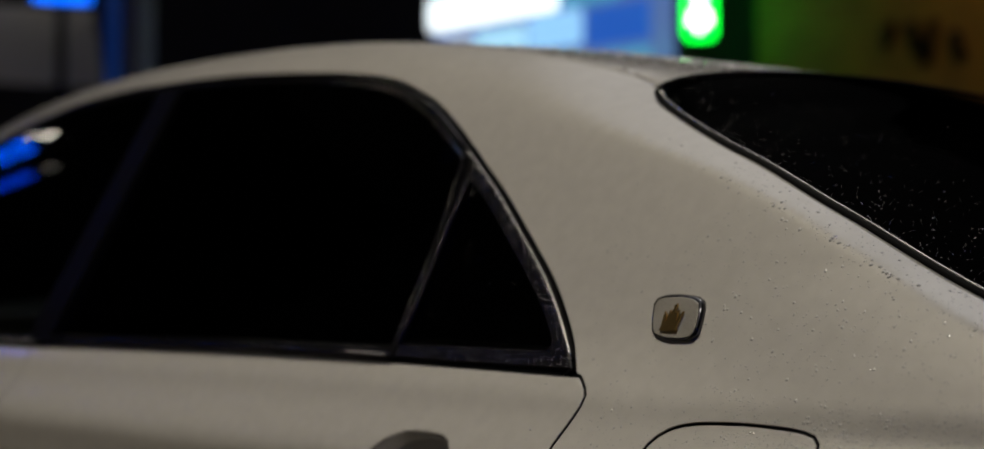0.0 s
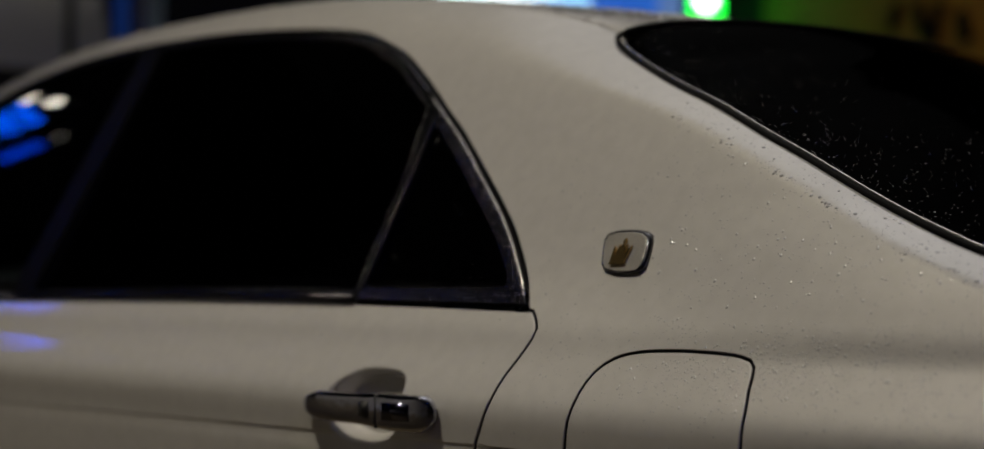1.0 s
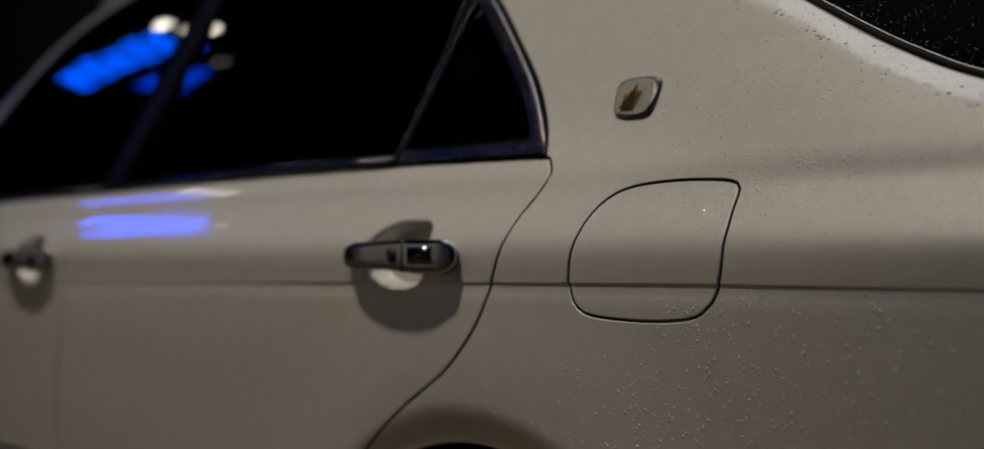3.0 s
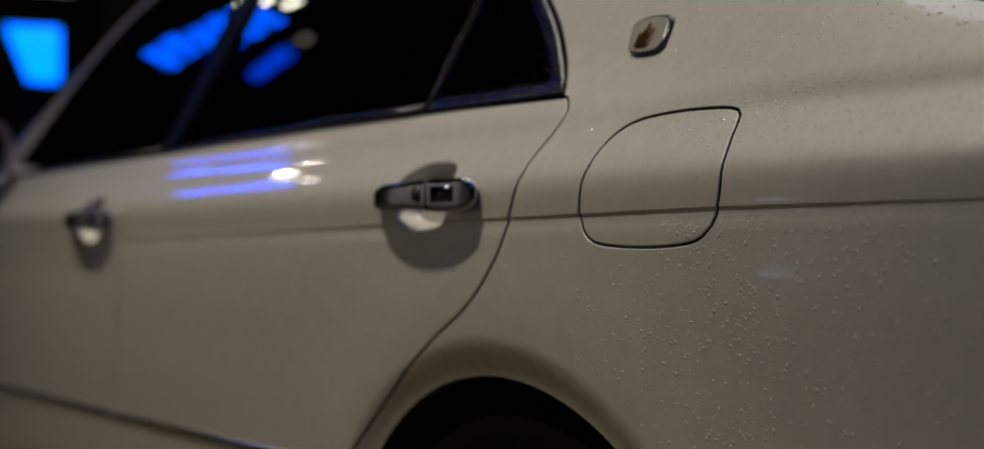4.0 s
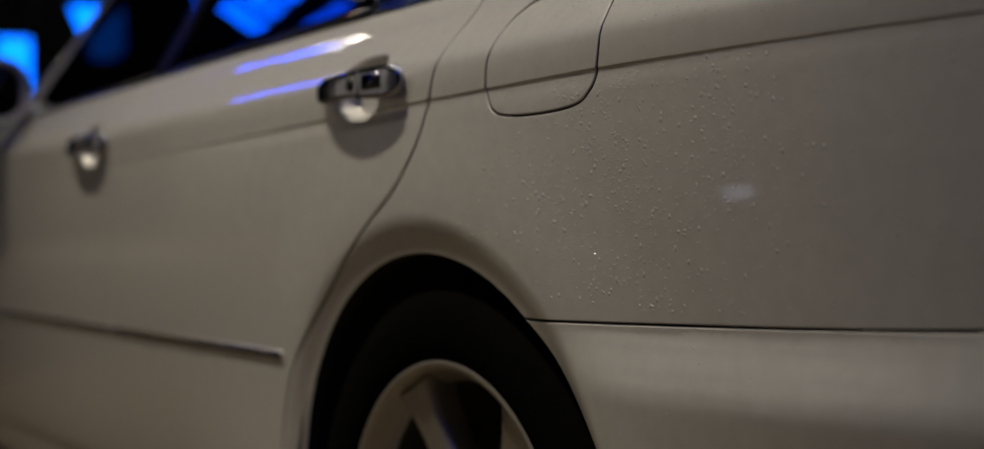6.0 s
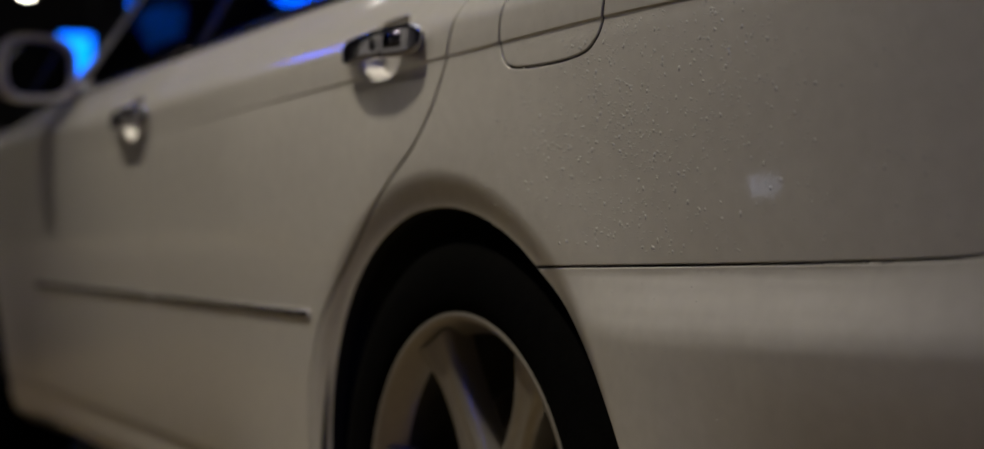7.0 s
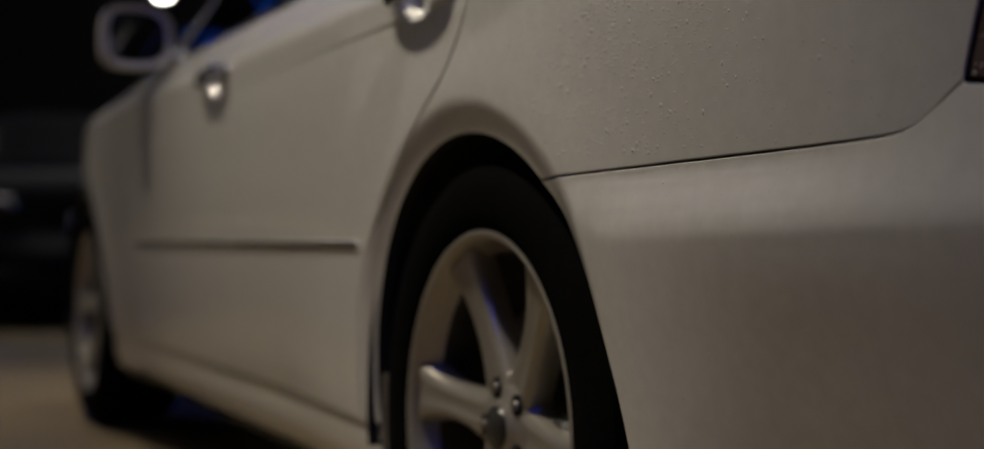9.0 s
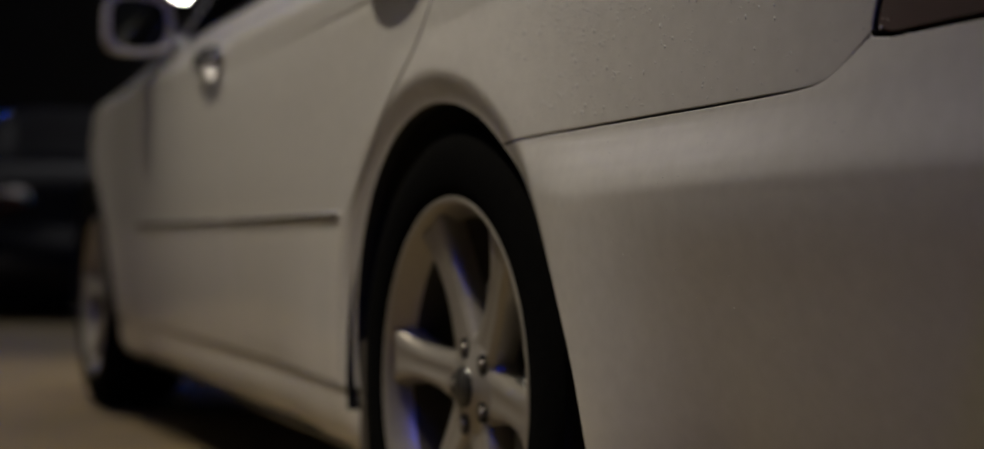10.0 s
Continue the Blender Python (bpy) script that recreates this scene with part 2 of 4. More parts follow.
def side(x, z):
    y = profile(z) + plan(x)
    v = z - hermite(SX, SZ, x)
    y += 1.15 * soft(v, .0022 + .027 * step(-.03, -.36, x)) + 1.6 * soft(v - .055, .03)
    # the foot of the rear pillar stands more upright towards the tail
    u = (z - 1.0) / .075
    if abs(u) < 1:
        y -= .0135 * step(.10, .42, x) * (1 - u * u)**2
    # the doors turn in towards the sill
    if z < .66:
        y += .19 * step(-.42, -.95, x) * step(-2.75, -2.2, x) * (.66 - max(z, .28))**2
    # sharp groove of the waist crease
    g = z - waist(x)
    y += (.35 + .65 * step(-.7, -.1, x)) * (1 - .4 * step(.3, .6, x)) * .0016 * step(.0014, -.0005, g) * step(-.0200, -.0012, g)
    # wheel arch lips that turn in
    for cx in (RX, FX):
        r = math.hypot(x - cx, z - RZ)
        if r < .55:
            y += -.0035 * step(.53, .40, r) + .012 * step(.389, .340, r)
    return y


def bumper_side(x, z):
    rise = .014 * step(.3, .9, x)
    zz = z - rise
    y = side(x, z)
    ledge = hermite((.1, .2, .3, .45, .515, .535, .550, .562, .577, .60, .612, .63), (.045, .018, .001, -.0140, -.0205, -.0224, -.0235, -.0220, -.0155, -.004, .0, .0), zz)
    slope = hermite((.1, .2, .3, .45, .515, .535, .550, .565, .585, .61, .635, .66, .69), (.045, .018, .001, -.0140, -.0205, -.0224, -.0235, -.0217, -.0160, -.0093, -.0045, -.0012, .0), zz)
    soft_ledge = hermite((.1, .2, .3, .45, .515, .535, .55, .562, .577, .60, .612, .63), (.03, -.004, -.012, -.016, -.0185, -.0192, -.0195, -.0185, -.0140, -.004, .0, .0), zz)
    m, k = step(.38, .62, x), step(.58, .80, x)
    return y + (soft_ledge * (1 - m) + (ledge * (1 - k) + slope * k) * m) * step(.20, .42, x) + hermite((.1, .2, .3, .45, .53, .64), (.05, .036, .022, .006, 0, 0), zz) * step(.40, .62, x)


def bowl(cx, cz):
    """The door skin with the round hollow behind a handle."""
    def fn(x, z):
        y = side(x, z)
        p = 2.4 if z < cz else 4.0 if x > cx else 1.8
        r = (abs((x - cx) / .063)**p + abs((z - cz) / .039)**p)**(1 / p)
        if r < 1:
            y += .026 * step(1.0, .72, r) + .004 * (1 - r)
        return y
    return fn


def spline(pts, gap=.008):
    """Points of a smooth curve through pts."""
    p = [Vector(a) for a in pts]
    if len(p) == 2:
        k = max(1, int((p[1] - p[0]).length / gap))
        return [p[0].lerp(p[1], i / k) for i in range(k)]
    q = [2 * p[0] - p[1]] + p + [2 * p[-1] - p[-2]]
    out = []
    for i in range(1, len(q) - 2):
        a, b, c, d = q[i - 1:i + 3]
        k = max(1, int((c - b).length / gap))
        for j in range(k):
            t = j / k
            out.append(.5 * (2 * b + (c - a) * t + (2 * a - 5 * b + 4 * c - d) * t * t + (3 * b - a - 3 * c + d) * t**3))
    return out


def loop(*runs):
    """A closed outline from smooth runs; each run ends where the next begins."""
    out = []
    for i, r in enumerate(runs):
        out += spline([tuple(a) for a in r] + [tuple(runs[(i + 1) % len(runs)][0])])
    area = sum(a.x * b.y - b.x * a.y for a, b in zip(out, out[1:] + out[:1]))
    return out if area > 0 else out[::-1]


def shrink(poly, d):
    n, out = len(poly), []
    for i in range(n):
        t = poly[(i + 1) % n] - poly[i - 1]
        t = t.normalized() if t.length > 1e-9 else Vector((1, 0))
        out.append(poly[i] + Vector((-t.y, t.x)) * d)
    return out


def inside(px, pz, poly):
    c = np.zeros(len(px), bool)
    for i in range(len(poly)):
        a, b = poly[i - 1], poly[i]
        if a.y == b.y:
            continue
        c ^= ((a.y > pz) != (b.y > pz)) & (px < (b.x - a.x) * (pz - a.y) / (b.y - a.y) + a.x)
    return c


def rows_of(z0, z1):
    zs, z = [], z0
    while z < z1:
        zs.append(z)
        near = abs(z - .8440)
        z += .0006 if near < .0036 else .002 if near < .01 else .005 if (.85 < z < .98 or .5 < z < .63) else .010
    return zs


def at_waist(outline):
    """The outline with close points where it crosses the waist groove."""
    out = []
    for a, b in zip(outline, outline[1:] + outline[:1]):
        k = 1
        if min(a.y, b.y) < waist(a.x) + .006 and max(a.y, b.y) > waist(a.x) - .010:
            k = max(1, int((b - a).length / .0009))
        out += [a.lerp(b, i / k) for i in range(k)]
    return out


def panel(name, outline, mat, parent, fn=side, gap=.0013, holes=(), depth=.018, label="", dx=.014, lip=.0013, sink=0.0, fine=None, rows=None):
    """A skin panel: the outline filled on the surface, with a rounded rim that turns in."""
    from mathutils import geometry
    outline, holes = at_waist(outline), [at_waist(h) for h in holes]
    outer = shrink(outline, gap)
    loops = [outer] + [shrink(h, -gap) for h in holes]
    insets = [shrink(outer, lip)] + [shrink(h, -lip) for h in loops[1:]]
    xs = [p.x for p in outer]
    zs = [p.y for p in outer]
    gx = np.arange(min(xs), max(xs), dx)
    gz = np.array(rows_of(min(zs), max(zs)) if rows is None else rows)
    X, Z = [a.ravel() for a in np.meshgrid(gx, gz)]
    Z = Z + np.array([waist(x) for x in gx])[np.arange(len(X)) % len(gx)] - .844
    for x0, x1, z0, z1, s in fine or ():
        fx, fz = [a.ravel() for a in np.meshgrid(np.arange(x0, x1, s), np.arange(z0, z1, s))]
        keep = ~((X > x0) & (X < x1) & (Z > z0) & (Z < z1))
        X, Z = np.concatenate([X[keep], fx]), np.concatenate([Z[keep], fz])
        if z0 < .82 and z1 > .86:
            line = np.array([waist(x) for x in X])
            off = ~((X > x0) & (X < x1) & (Z > line - .0062) & (Z < line + .0040))
            fx, fz = [a.ravel() for a in np.meshgrid(np.arange(x0, x1, .003), np.arange(-.006, .0038, .0006))]
            X, Z = np.concatenate([X[off], fx]), np.concatenate([Z[off], fz + np.array([waist(x) for x in fx])])
    tight = shrink(insets[0], .0015)
    ok = inside(X, Z, tight)
    for h in insets[1:]:
        ok &= ~inside(X, Z, shrink(h, -.0015))
    pts = [Vector((a, b)) for a, b in zip(X[ok], Z[ok])]
    edges = []
    base = []
    for lp in insets:
        k = len(base)
        base += lp
        edges += [(k + i, k + (i + 1) % len(lp)) for i in range(len(lp))]
    v2, _, f2, _, _, _ = geometry.delaunay_2d_cdt(base + pts, edges, [], 0, 1e-6)
    cx = np.array([sum(v2[i].x for i in f) / len(f) for f in f2])
    cz = np.array([sum(v2[i].y for i in f) / len(f) for f in f2])
    ok = inside(cx, cz, insets[0])
    for h in insets[1:]:
        ok &= ~inside(cx, cz, h)
    e = 1e-4
    verts, norms = [], []

    def put(p, back=0.0, tilt=None, amount=0.0):
        y = fn(p.x, p.y) + sink
        n = Vector(((fn(p.x + e, p.y) - fn(p.x - e, p.y)) / 2 / e, -1, (fn(p.x, p.y + e) - fn(p.x, p.y - e)) / 2 / e)).normalized()
        if tilt is not None:
            n = (n * (1 - amount) + tilt * amount).normalized()
        verts.append((p.x, y + back, p.y))
        norms.append(n)
    for p in v2:
        put(p)
    faces = [tuple(f) for f, k in zip(f2, ok) if k]
    # inner rim faces that get black in place of gap shade
    seal = []
    for lp, ins in zip(loops, insets):
        n = len(lp)
        k0 = len(verts)
        for ring, back, amount in ((0, 0.0, 0.0), (.45, .0006, .45), (1, lip * .9, .9), (1, depth, 1.0)):
            for a, b in zip(ins, lp):
                out = (b - a).normalized() if (b - a).length > 1e-9 else Vector((0, 1))
                put(a.lerp(b, ring), back, Vector((out.x, 0, out.y)), amount)
        for r in range(3):
            for i in range(n):
                j = (i + 1) % n
                quad = (k0 + r * n + i, k0 + r * n + j, k0 + (r + 1) * n + j, k0 + (r + 1) * n + i)
                faces.append(quad[::-1] if lp is outer else quad)
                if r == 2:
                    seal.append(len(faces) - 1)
    me = bpy.data.meshes.new(name)
    me.from_pydata(verts, [], faces)
    me.update()
    for p in me.polygons:
        p.use_smooth = True
    me.normals_split_custom_set_from_vertices(norms)
    me.materials.append(mat)
    # painted panels: rim walls coloured black to imitate shade inside the gaps
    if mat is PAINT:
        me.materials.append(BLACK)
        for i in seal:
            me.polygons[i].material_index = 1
    ob = new(name, me)
    if parent:
        ob.parent = parent
    if label:
        tagged(ob, label)
    return ob


# ---- the setting ----


def stage():
    """Street floor, far facades and their signs."""
    bm = bmesh.new()
    bmesh.ops.create_grid(bm, x_segments=8, y_segments=8, size=300)
    asphalt = material("asphalt", (0.130, 0.095, 0.043), 0.62, grain=0.45, scale=30, bump=0.8, bump_scale=160)
    ob = part("ground", bm, asphalt, None, smooth=False)
    tagged(ob, "dark brownish damp asphalt lit by street lamps", "ground", kind="structure")


stage()

# ---- the car ----
CAR = tagged(new("car"), "pearl white four-door saloon car with raindrops, parked at night", "car", kind="")

# outlines in (x, z), shared by neighbours
BELT_F = [(-1.046, .966), (-1.40, .964), (-1.70, .961), (-1.905, .958)]
BELT_R = [(.0255, .9665), (-.20, .970), (-.55, .972), (-1.046, .966)]
B_GAP = [(-1.046, .966), (-1.036, .935), (-1.037, .895), (-1.062, .80), (-1.088, .68), (-1.115, .53), (-1.125, .40), (-1.128, .288)]
DOOR_END = [(-.404, .288), (-.402, .40), (-.392, .455), (-.352, .530), (-.289, .590), (-.195, .664), (-.126, .709), (-.062, .745), (-.026, .774), (.002, .806), (.021, .843), (.036, .877), (.047, .906), (.0525, .930), (.046, .950), (.0255, .9665)]
F_GAP = [(-1.905, .958), (-1.945, .90), (-1.985, .80), (-2.02, .66), (-2.035, .50), (-2.04, .288)]
WINDOW = [(.0255, .968), (.012, .985), (-.013, 1.014), (-.057, 1.058), (-.120, 1.109), (-.187, 1.161), (-.235, 1.194), (-.280, 1.225), (-.325, 1.254), (-.375, 1.283), (-.424, 1.304), (-.488, 1.327), (-.594, 1.347), (-.751, 1.366), (-.923, 1.380), (-1.108, 1.387), (-1.28, 1.386), (-1.45, 1.369), (-1.60, 1.333), (-1.70, 1.285), (-1.785, 1.20), (-1.85, 1.08), (-1.905, .961)]
ROOF_EDGE = [(-2.12, .972), (-2.0, 1.10), (-1.89, 1.235), (-1.77, 1.33), (-1.62, 1.376), (-1.45, 1.410), (-1.2, 1.426), (-.9, 1.421), (-.6, 1.399), (-.3, 1.350), (-.12, 1.300), (-.069, 1.272)]
GLASS_EDGE = [(-.069, 1.272), (-.055, 1.261), (-.031, 1.248), (.028, 1.220), (.083, 1.195), (.133, 1.174), (.180, 1.151), (.222, 1.130), (.262, 1.111), (.302, 1.091), (.342, 1.071), (.378, 1.054), (.415, 1.038), (.452, 1.023), (.496, 1.008), (.55, .994), (.62, .983)]
DECK_EDGE = [(.62, .983), (.75, .974), (.93, .966)]
BUMPER_LINE = [(.186, .614), (.36, .618), (.52, .622), (.652, .626), (.712, .629), (.737, .634), (.757, .646), (.783, .666)]
FUEL = [(.1345, .843), (.137, .862), (.142, .882), (.147, .897), (.155, .914), (.168, .926), (.192, .9325), (.237, .935), (.282, .934), (.302, .9322), (.312, .9297), (.3190, .9245), (.3228, .917), (.3255, .906), (.327, .890), (.325, .866), (.3205, .845), (.313, .829), (.302, .820), (.284, .814), (.240, .811), (.187, .812), (.156, .816), (.141, .827)]


SHOULDER_Z, SHOULDER_IN = (.868, .882, .895, .910, .930, .950, .965, .99), (.0, .002, .0055, .008, .005, -.005, -.007, -.001)
DOOR_END, FUEL = [[(x - hermite(SHOULDER_Z, SHOULDER_IN, z) if z > .868 else x, z) for x, z in run] for run in (DOOR_END, FUEL)]


def arc(cx, r, a0, a1, n=24):
    return [(cx + r * math.cos(radians(a0 + (a1 - a0) * k / n)), RZ + r * math.sin(radians(a0 + (a1 - a0) * k / n))) for k in range(n + 1)]


HIT_ANGLE = math.degrees(math.asin((.614 - RZ) / RR))
ARCH_FRONT_HALF = arc(RX, RR, HIT_ANGLE, 187)
fuel_loop = loop(FUEL + [FUEL[0]])

quarter = panel("quarter_panel", loop(
    WINDOW[:-1] + [WINDOW[-1]], [WINDOW[-1], ROOF_EDGE[0]], ROOF_EDGE, GLASS_EDGE, DECK_EDGE,
    [(.93, .966), (.93, .80)], [(.93, .80), (.827, .80)], [(.827, .80), (.803, .74), (.783, .671), (.783, .666)], BUMPER_LINE[::-1], ARCH_FRONT_HALF,
    [ARCH_FRONT_HALF[-1], (-.362, .288)], [(-.362, .288), (-.404, .288)], DOOR_END), PAINT, CAR, holes=[fuel_loop], fine=((-.42, .42, .30, .76, .0065), (.0, .6, .97, 1.27, .006)))
fuel = panel("fuel_filler_flap", fuel_loop, PAINT, CAR, dx=.01, gap=.0010, lip=.0014, label="rounded fuel filler flap")

rear_door = panel("rear_door", loop(BELT_R, B_GAP, [(-1.128, .288), (-.404, .288)], DOOR_END), PAINT, CAR, fn=bowl(-.150, .868), fine=((-.27, -.03, .80, .925, .0026), (-.46, -.15, .40, .72, .007)))
front_door = panel("front_door", loop(BELT_F, F_GAP, [(-2.04, .288), (-1.128, .288)], B_GAP[::-1]), PAINT, CAR, fn=bowl(-1.205, .860), fine=((-1.33, -1.08, .79, .92, .004),))

FARCH = arc(FX, RR, -8, 187)
fender = panel("front_fender", loop(
    [(-1.905, .958), (-2.06, .957), (-2.4, .935), (-2.8, .898), (-3.2, .845), (-3.55, .78)], [(-3.55, .78), (-3.66, .66), (-3.68, .5), (-3.66, .26)], [(-3.66, .26), (FARCH[-1][0], FARCH[-1][1])],
    FARCH[::-1], [FARCH[0], (-2.48, .288)], [(-2.48, .288), (-2.04, .288)], F_GAP[::-1]), PAINT, CAR, dx=.03, fine=((-3.26, -2.44, .3, .76, .012),))
BARCH = [(RX + (x - RX) * k, RZ + (z - RZ) * k) for x, z, k in [(*p, 1 + .24 * (i / 24)**1.3) for i, p in enumerate(arc(RX, RR, HIT_ANGLE, -14))]]
bumper = panel("rear_bumper", loop(
    BUMPER_LINE, [(.783, .666), (.80, .661), (.93, .668)], [(.93, .668), (.97, .45), (.95, .21)], [(.95, .21), (.40, .20)], [(.40, .20), BARCH[-1]], BARCH[::-1]),
    PAINT, CAR, fn=bumper_side, gap=.0008, fine=((.18, .42, .20, .63, .007),))
sill = panel("side_sill", loop([(-.362, .2875), (-1.2, .2875), (-2.48, .2875)], [(-2.48, .2875), (-2.46, .17)], [(-2.46, .17), (-1.2, .155), (-.38, .16)], [(-.38, .16), (-.362, .2875)]),
              PAINT, CAR, fn=lambda x, z: side(x, z) + .004 - .09 * max(0, .282 - z) * step(.17, .2, z), dx=.03, gap=.0006, lip=.001)
lamp = panel("tail_lamp", loop([(.787, .668), (.80, .664), (.93, .672)], [(.93, .672), (.93, .797)], [(.93, .797), (.829, .797)], [(.829, .797), (.806, .74), (.787, .674), (.787, .668)]), RED, CAR, label="dark red tail lamp lens", dx=.01, gap=.0004)
head_lamp = panel("head_lamp", loop([(-3.44, .735), (-3.50, .762), (-3.60, .752)], [(-3.60, .752), (-3.655, .66), (-3.655, .60)], [(-3.655, .60), (-3.55, .62), (-3.47, .665), (-3.44, .735)]), CHROME, CAR, fn=lambda x, z: side(x, z) - .005 - .02 * math.sin(math.pi * min(1, max(0, (-3.43 - x) / .23))), gap=0, dx=.015, label="bright curved head lamp")
panel("lamp_inner", loop([(.828, .699), (.84, .697), (.93, .706)], [(.93, .706), (.93, .726)], [(.93, .726), (.84, .716)], [(.84, .716), (.831, .712), (.828, .699)]), material("lamp_inner", (.16, .085, .045), .25, coat=1.0, grain=.3, scale=60), lamp, fn=lambda x, z: side(x, z) - .0025, gap=0, depth=.003, dx=.01, label="paler inner lens of the tail lamp")

# -- windows --
glass_fn = lambda x, z: hermite(GZ, GY, z) + plan(x) + .004 + 1.15 * soft(z - hermite(SX, SZ, x) - .01, .03)
frame_fn = lambda x, z: glass_fn(x, z) - .003


win = loop(WINDOW, BELT_F[::-1], BELT_R[::-1])


def clip(poly, x0, x1):
    """The part of an outline between two upright lines."""
    def cut(ps, x, keep):
        out = []
        for a, b in zip(ps, ps[1:] + ps[:1]):
            ka, kb = keep(a.x), keep(b.x)
            if ka:
                out.append(a)
            if ka != kb:
                out.append(a.lerp(b, (x - a.x) / (b.x - a.x)))
        return out
    return cut(cut(poly, x0, lambda v: v >= x0), x1, lambda v: v <= x1)


open_win = shrink(win, .016)
quarter_glass = panel("quarter_window", clip(shrink(win, .024), -.252, 1), GLASS_DARK, rear_door, fn=glass_fn, gap=0, depth=.004, sink=.003, label="dark tinted fixed corner pane", rows=list(np.arange(.96, 1.3, .012)))
rear_glass_side = panel("window_pane", clip(open_win, -1.03, -.268), GLASS_DARK, rear_door, fn=lambda x, z: glass_fn(x, z) - .012 * (x + .30) + .20 * (z - 1.14)**2 - .04 * (z - 1.14) - .006, gap=0, depth=.004, sink=.004, dx=.02, label="dark tinted door glass", rows=list(np.arange(.95, 1.4, .015)))
front_glass_side = panel("window_pane", clip(open_win, -2.2, -1.10), GLASS_SIDE, front_door, fn=lambda x, z: glass_fn(x, z) + .25 * (z - 1.22)**2 - .004, gap=0, depth=.004, sink=.004, dx=.02, rows=list(np.arange(.95, 1.4, .015)), label="lightly tinted door glass")
window_frame = panel("window_frame", win, PIANO, rear_door, fn=frame_fn, gap=.002, depth=.012, lip=.002, holes=[clip(shrink(win, .022), -.252, 1), clip(shrink(win, .017), -1.03, -.268), clip(shrink(win, .017), -2.2, -1.10)], dx=.02, rows=list(np.arange(.95, 1.4, .012)), label="black window surround")
divider = panel("divider_bar", loop([(-.2506, .972), (-.2536, 1.1), (-.2674, 1.205)], [(-.2674, 1.205), (-.2746, 1.211)], [(-.2746, 1.211), (-.2627, 1.1), (-.2597, .972)], [(-.2597, .972), (-.2506, .972)]), WORN, rear_door, fn=lambda x, z: glass_fn(x, z) - .0085, gap=0, dx=.005, lip=.003, rows=list(np.arange(.96, 1.3, .012)))


trim_rear = [(x - .0048, z - .0032) for x, z in WINDOW[1:7]]
trim_outer = loop([(.0150, .9722)] + trim_rear + [(-.2522, 1.2015)], [(-.2522, 1.2015), (-.2522, .9755)], [(-.2522, .9755), (.0150, .9722)])
pane_rear = [(x - .0135, z - .0154) for x, z in WINDOW[3:6]]
trim_inner = loop([(-.2497, .9895), (-.12, .9893), (-.045, .9893), (-.0300, .9905), (-.0240, .9945), (-.0275, 1.0005)] + pane_rear + [(-.2470, 1.1775)], [(-.2470, 1.1775), (-.2497, 1.170)], [(-.2497, 1.170), (-.2497, .9895)])
corner_trim = panel("corner_trim", trim_outer, DULL_CHROME, rear_door, fn=lambda x, z: frame_fn(x, z) - .0035, gap=0, depth=.006, lip=.0020, dx=.008,
                    holes=[trim_inner], rows=list(np.arange(.96, 1.3, .008)), label="wet dull chrome surround of the corner pane")


def tube(name, pts, r, mat, parent, label="", seg=8, flat=1.0):
    """A rod along 3D points."""
    bm = bmesh.new()
    rings = []
    for i, p in enumerate(pts):
        t = (Vector(pts[min(i + 1, len(pts) - 1)]) - Vector(pts[max(i - 1, 0)])).normalized()
        u = t.cross(Vector((0, -1, .3))).normalized()
        w = t.cross(u)
        rings.append([bm.verts.new(Vector(p) + u * r * math.cos(2 * math.pi * k / seg) + w * r * flat * math.sin(2 * math.pi * k / seg)) for k in range(seg)])
    for a, b in zip(rings, rings[1:]):
        for k in range(seg):
            bm.faces.new((a[k], a[(k + 1) % seg], b[(k + 1) % seg], b[k]))
    bm.faces.new(rings[0])
    bm.faces.new(rings[-1][::-1])
    bmesh.ops.recalc_face_normals(bm, faces=bm.faces)
    return part(name, bm, mat, parent, label)


# bright bead along the rear edge and top of the side windows
bead_of = lambda pts: [(p.x - .0048, frame_fn(p.x, p.y) - .0036, p.y - .0032) for p in spline(pts)]
tube("window_bead", bead_of(WINDOW[1:8]), .0017, EDGE, rear_door, "thin bright window trim")
tube("window_bead", bead_of(WINDOW[7:15]), .0022, TRIM, rear_door, "thin dark window trim")
belt_line = [(x, side(x, .97) - .001, z) for x, z in [(-.246, .9762), (-.35, .977), (-.55, .978), (-.9, .975), (-1.04, .972)]]
tube("belt_seal", belt_line, .006, DULL_CHROME, rear_door, "dark bright-edged belt seal", flat=.5)
belt_front = [(x, side(x, .968) - .001, z) for x, z in [(-1.05, .972), (-1.4, .970), (-1.7, .967), (-1.9, .963)]]
tube("belt_seal", belt_front, .006, DULL_CHROME, front_door, flat=.5)

# -- roof, rear screen, deck, bonnet, windscreen, far side --
MID = .89
ROOF_C = ((-2.1, -1.6, -1.25, -.9, -.5, -.2, .035), (1.02, 1.375, 1.424, 1.437, 1.412, 1.361, 1.312))


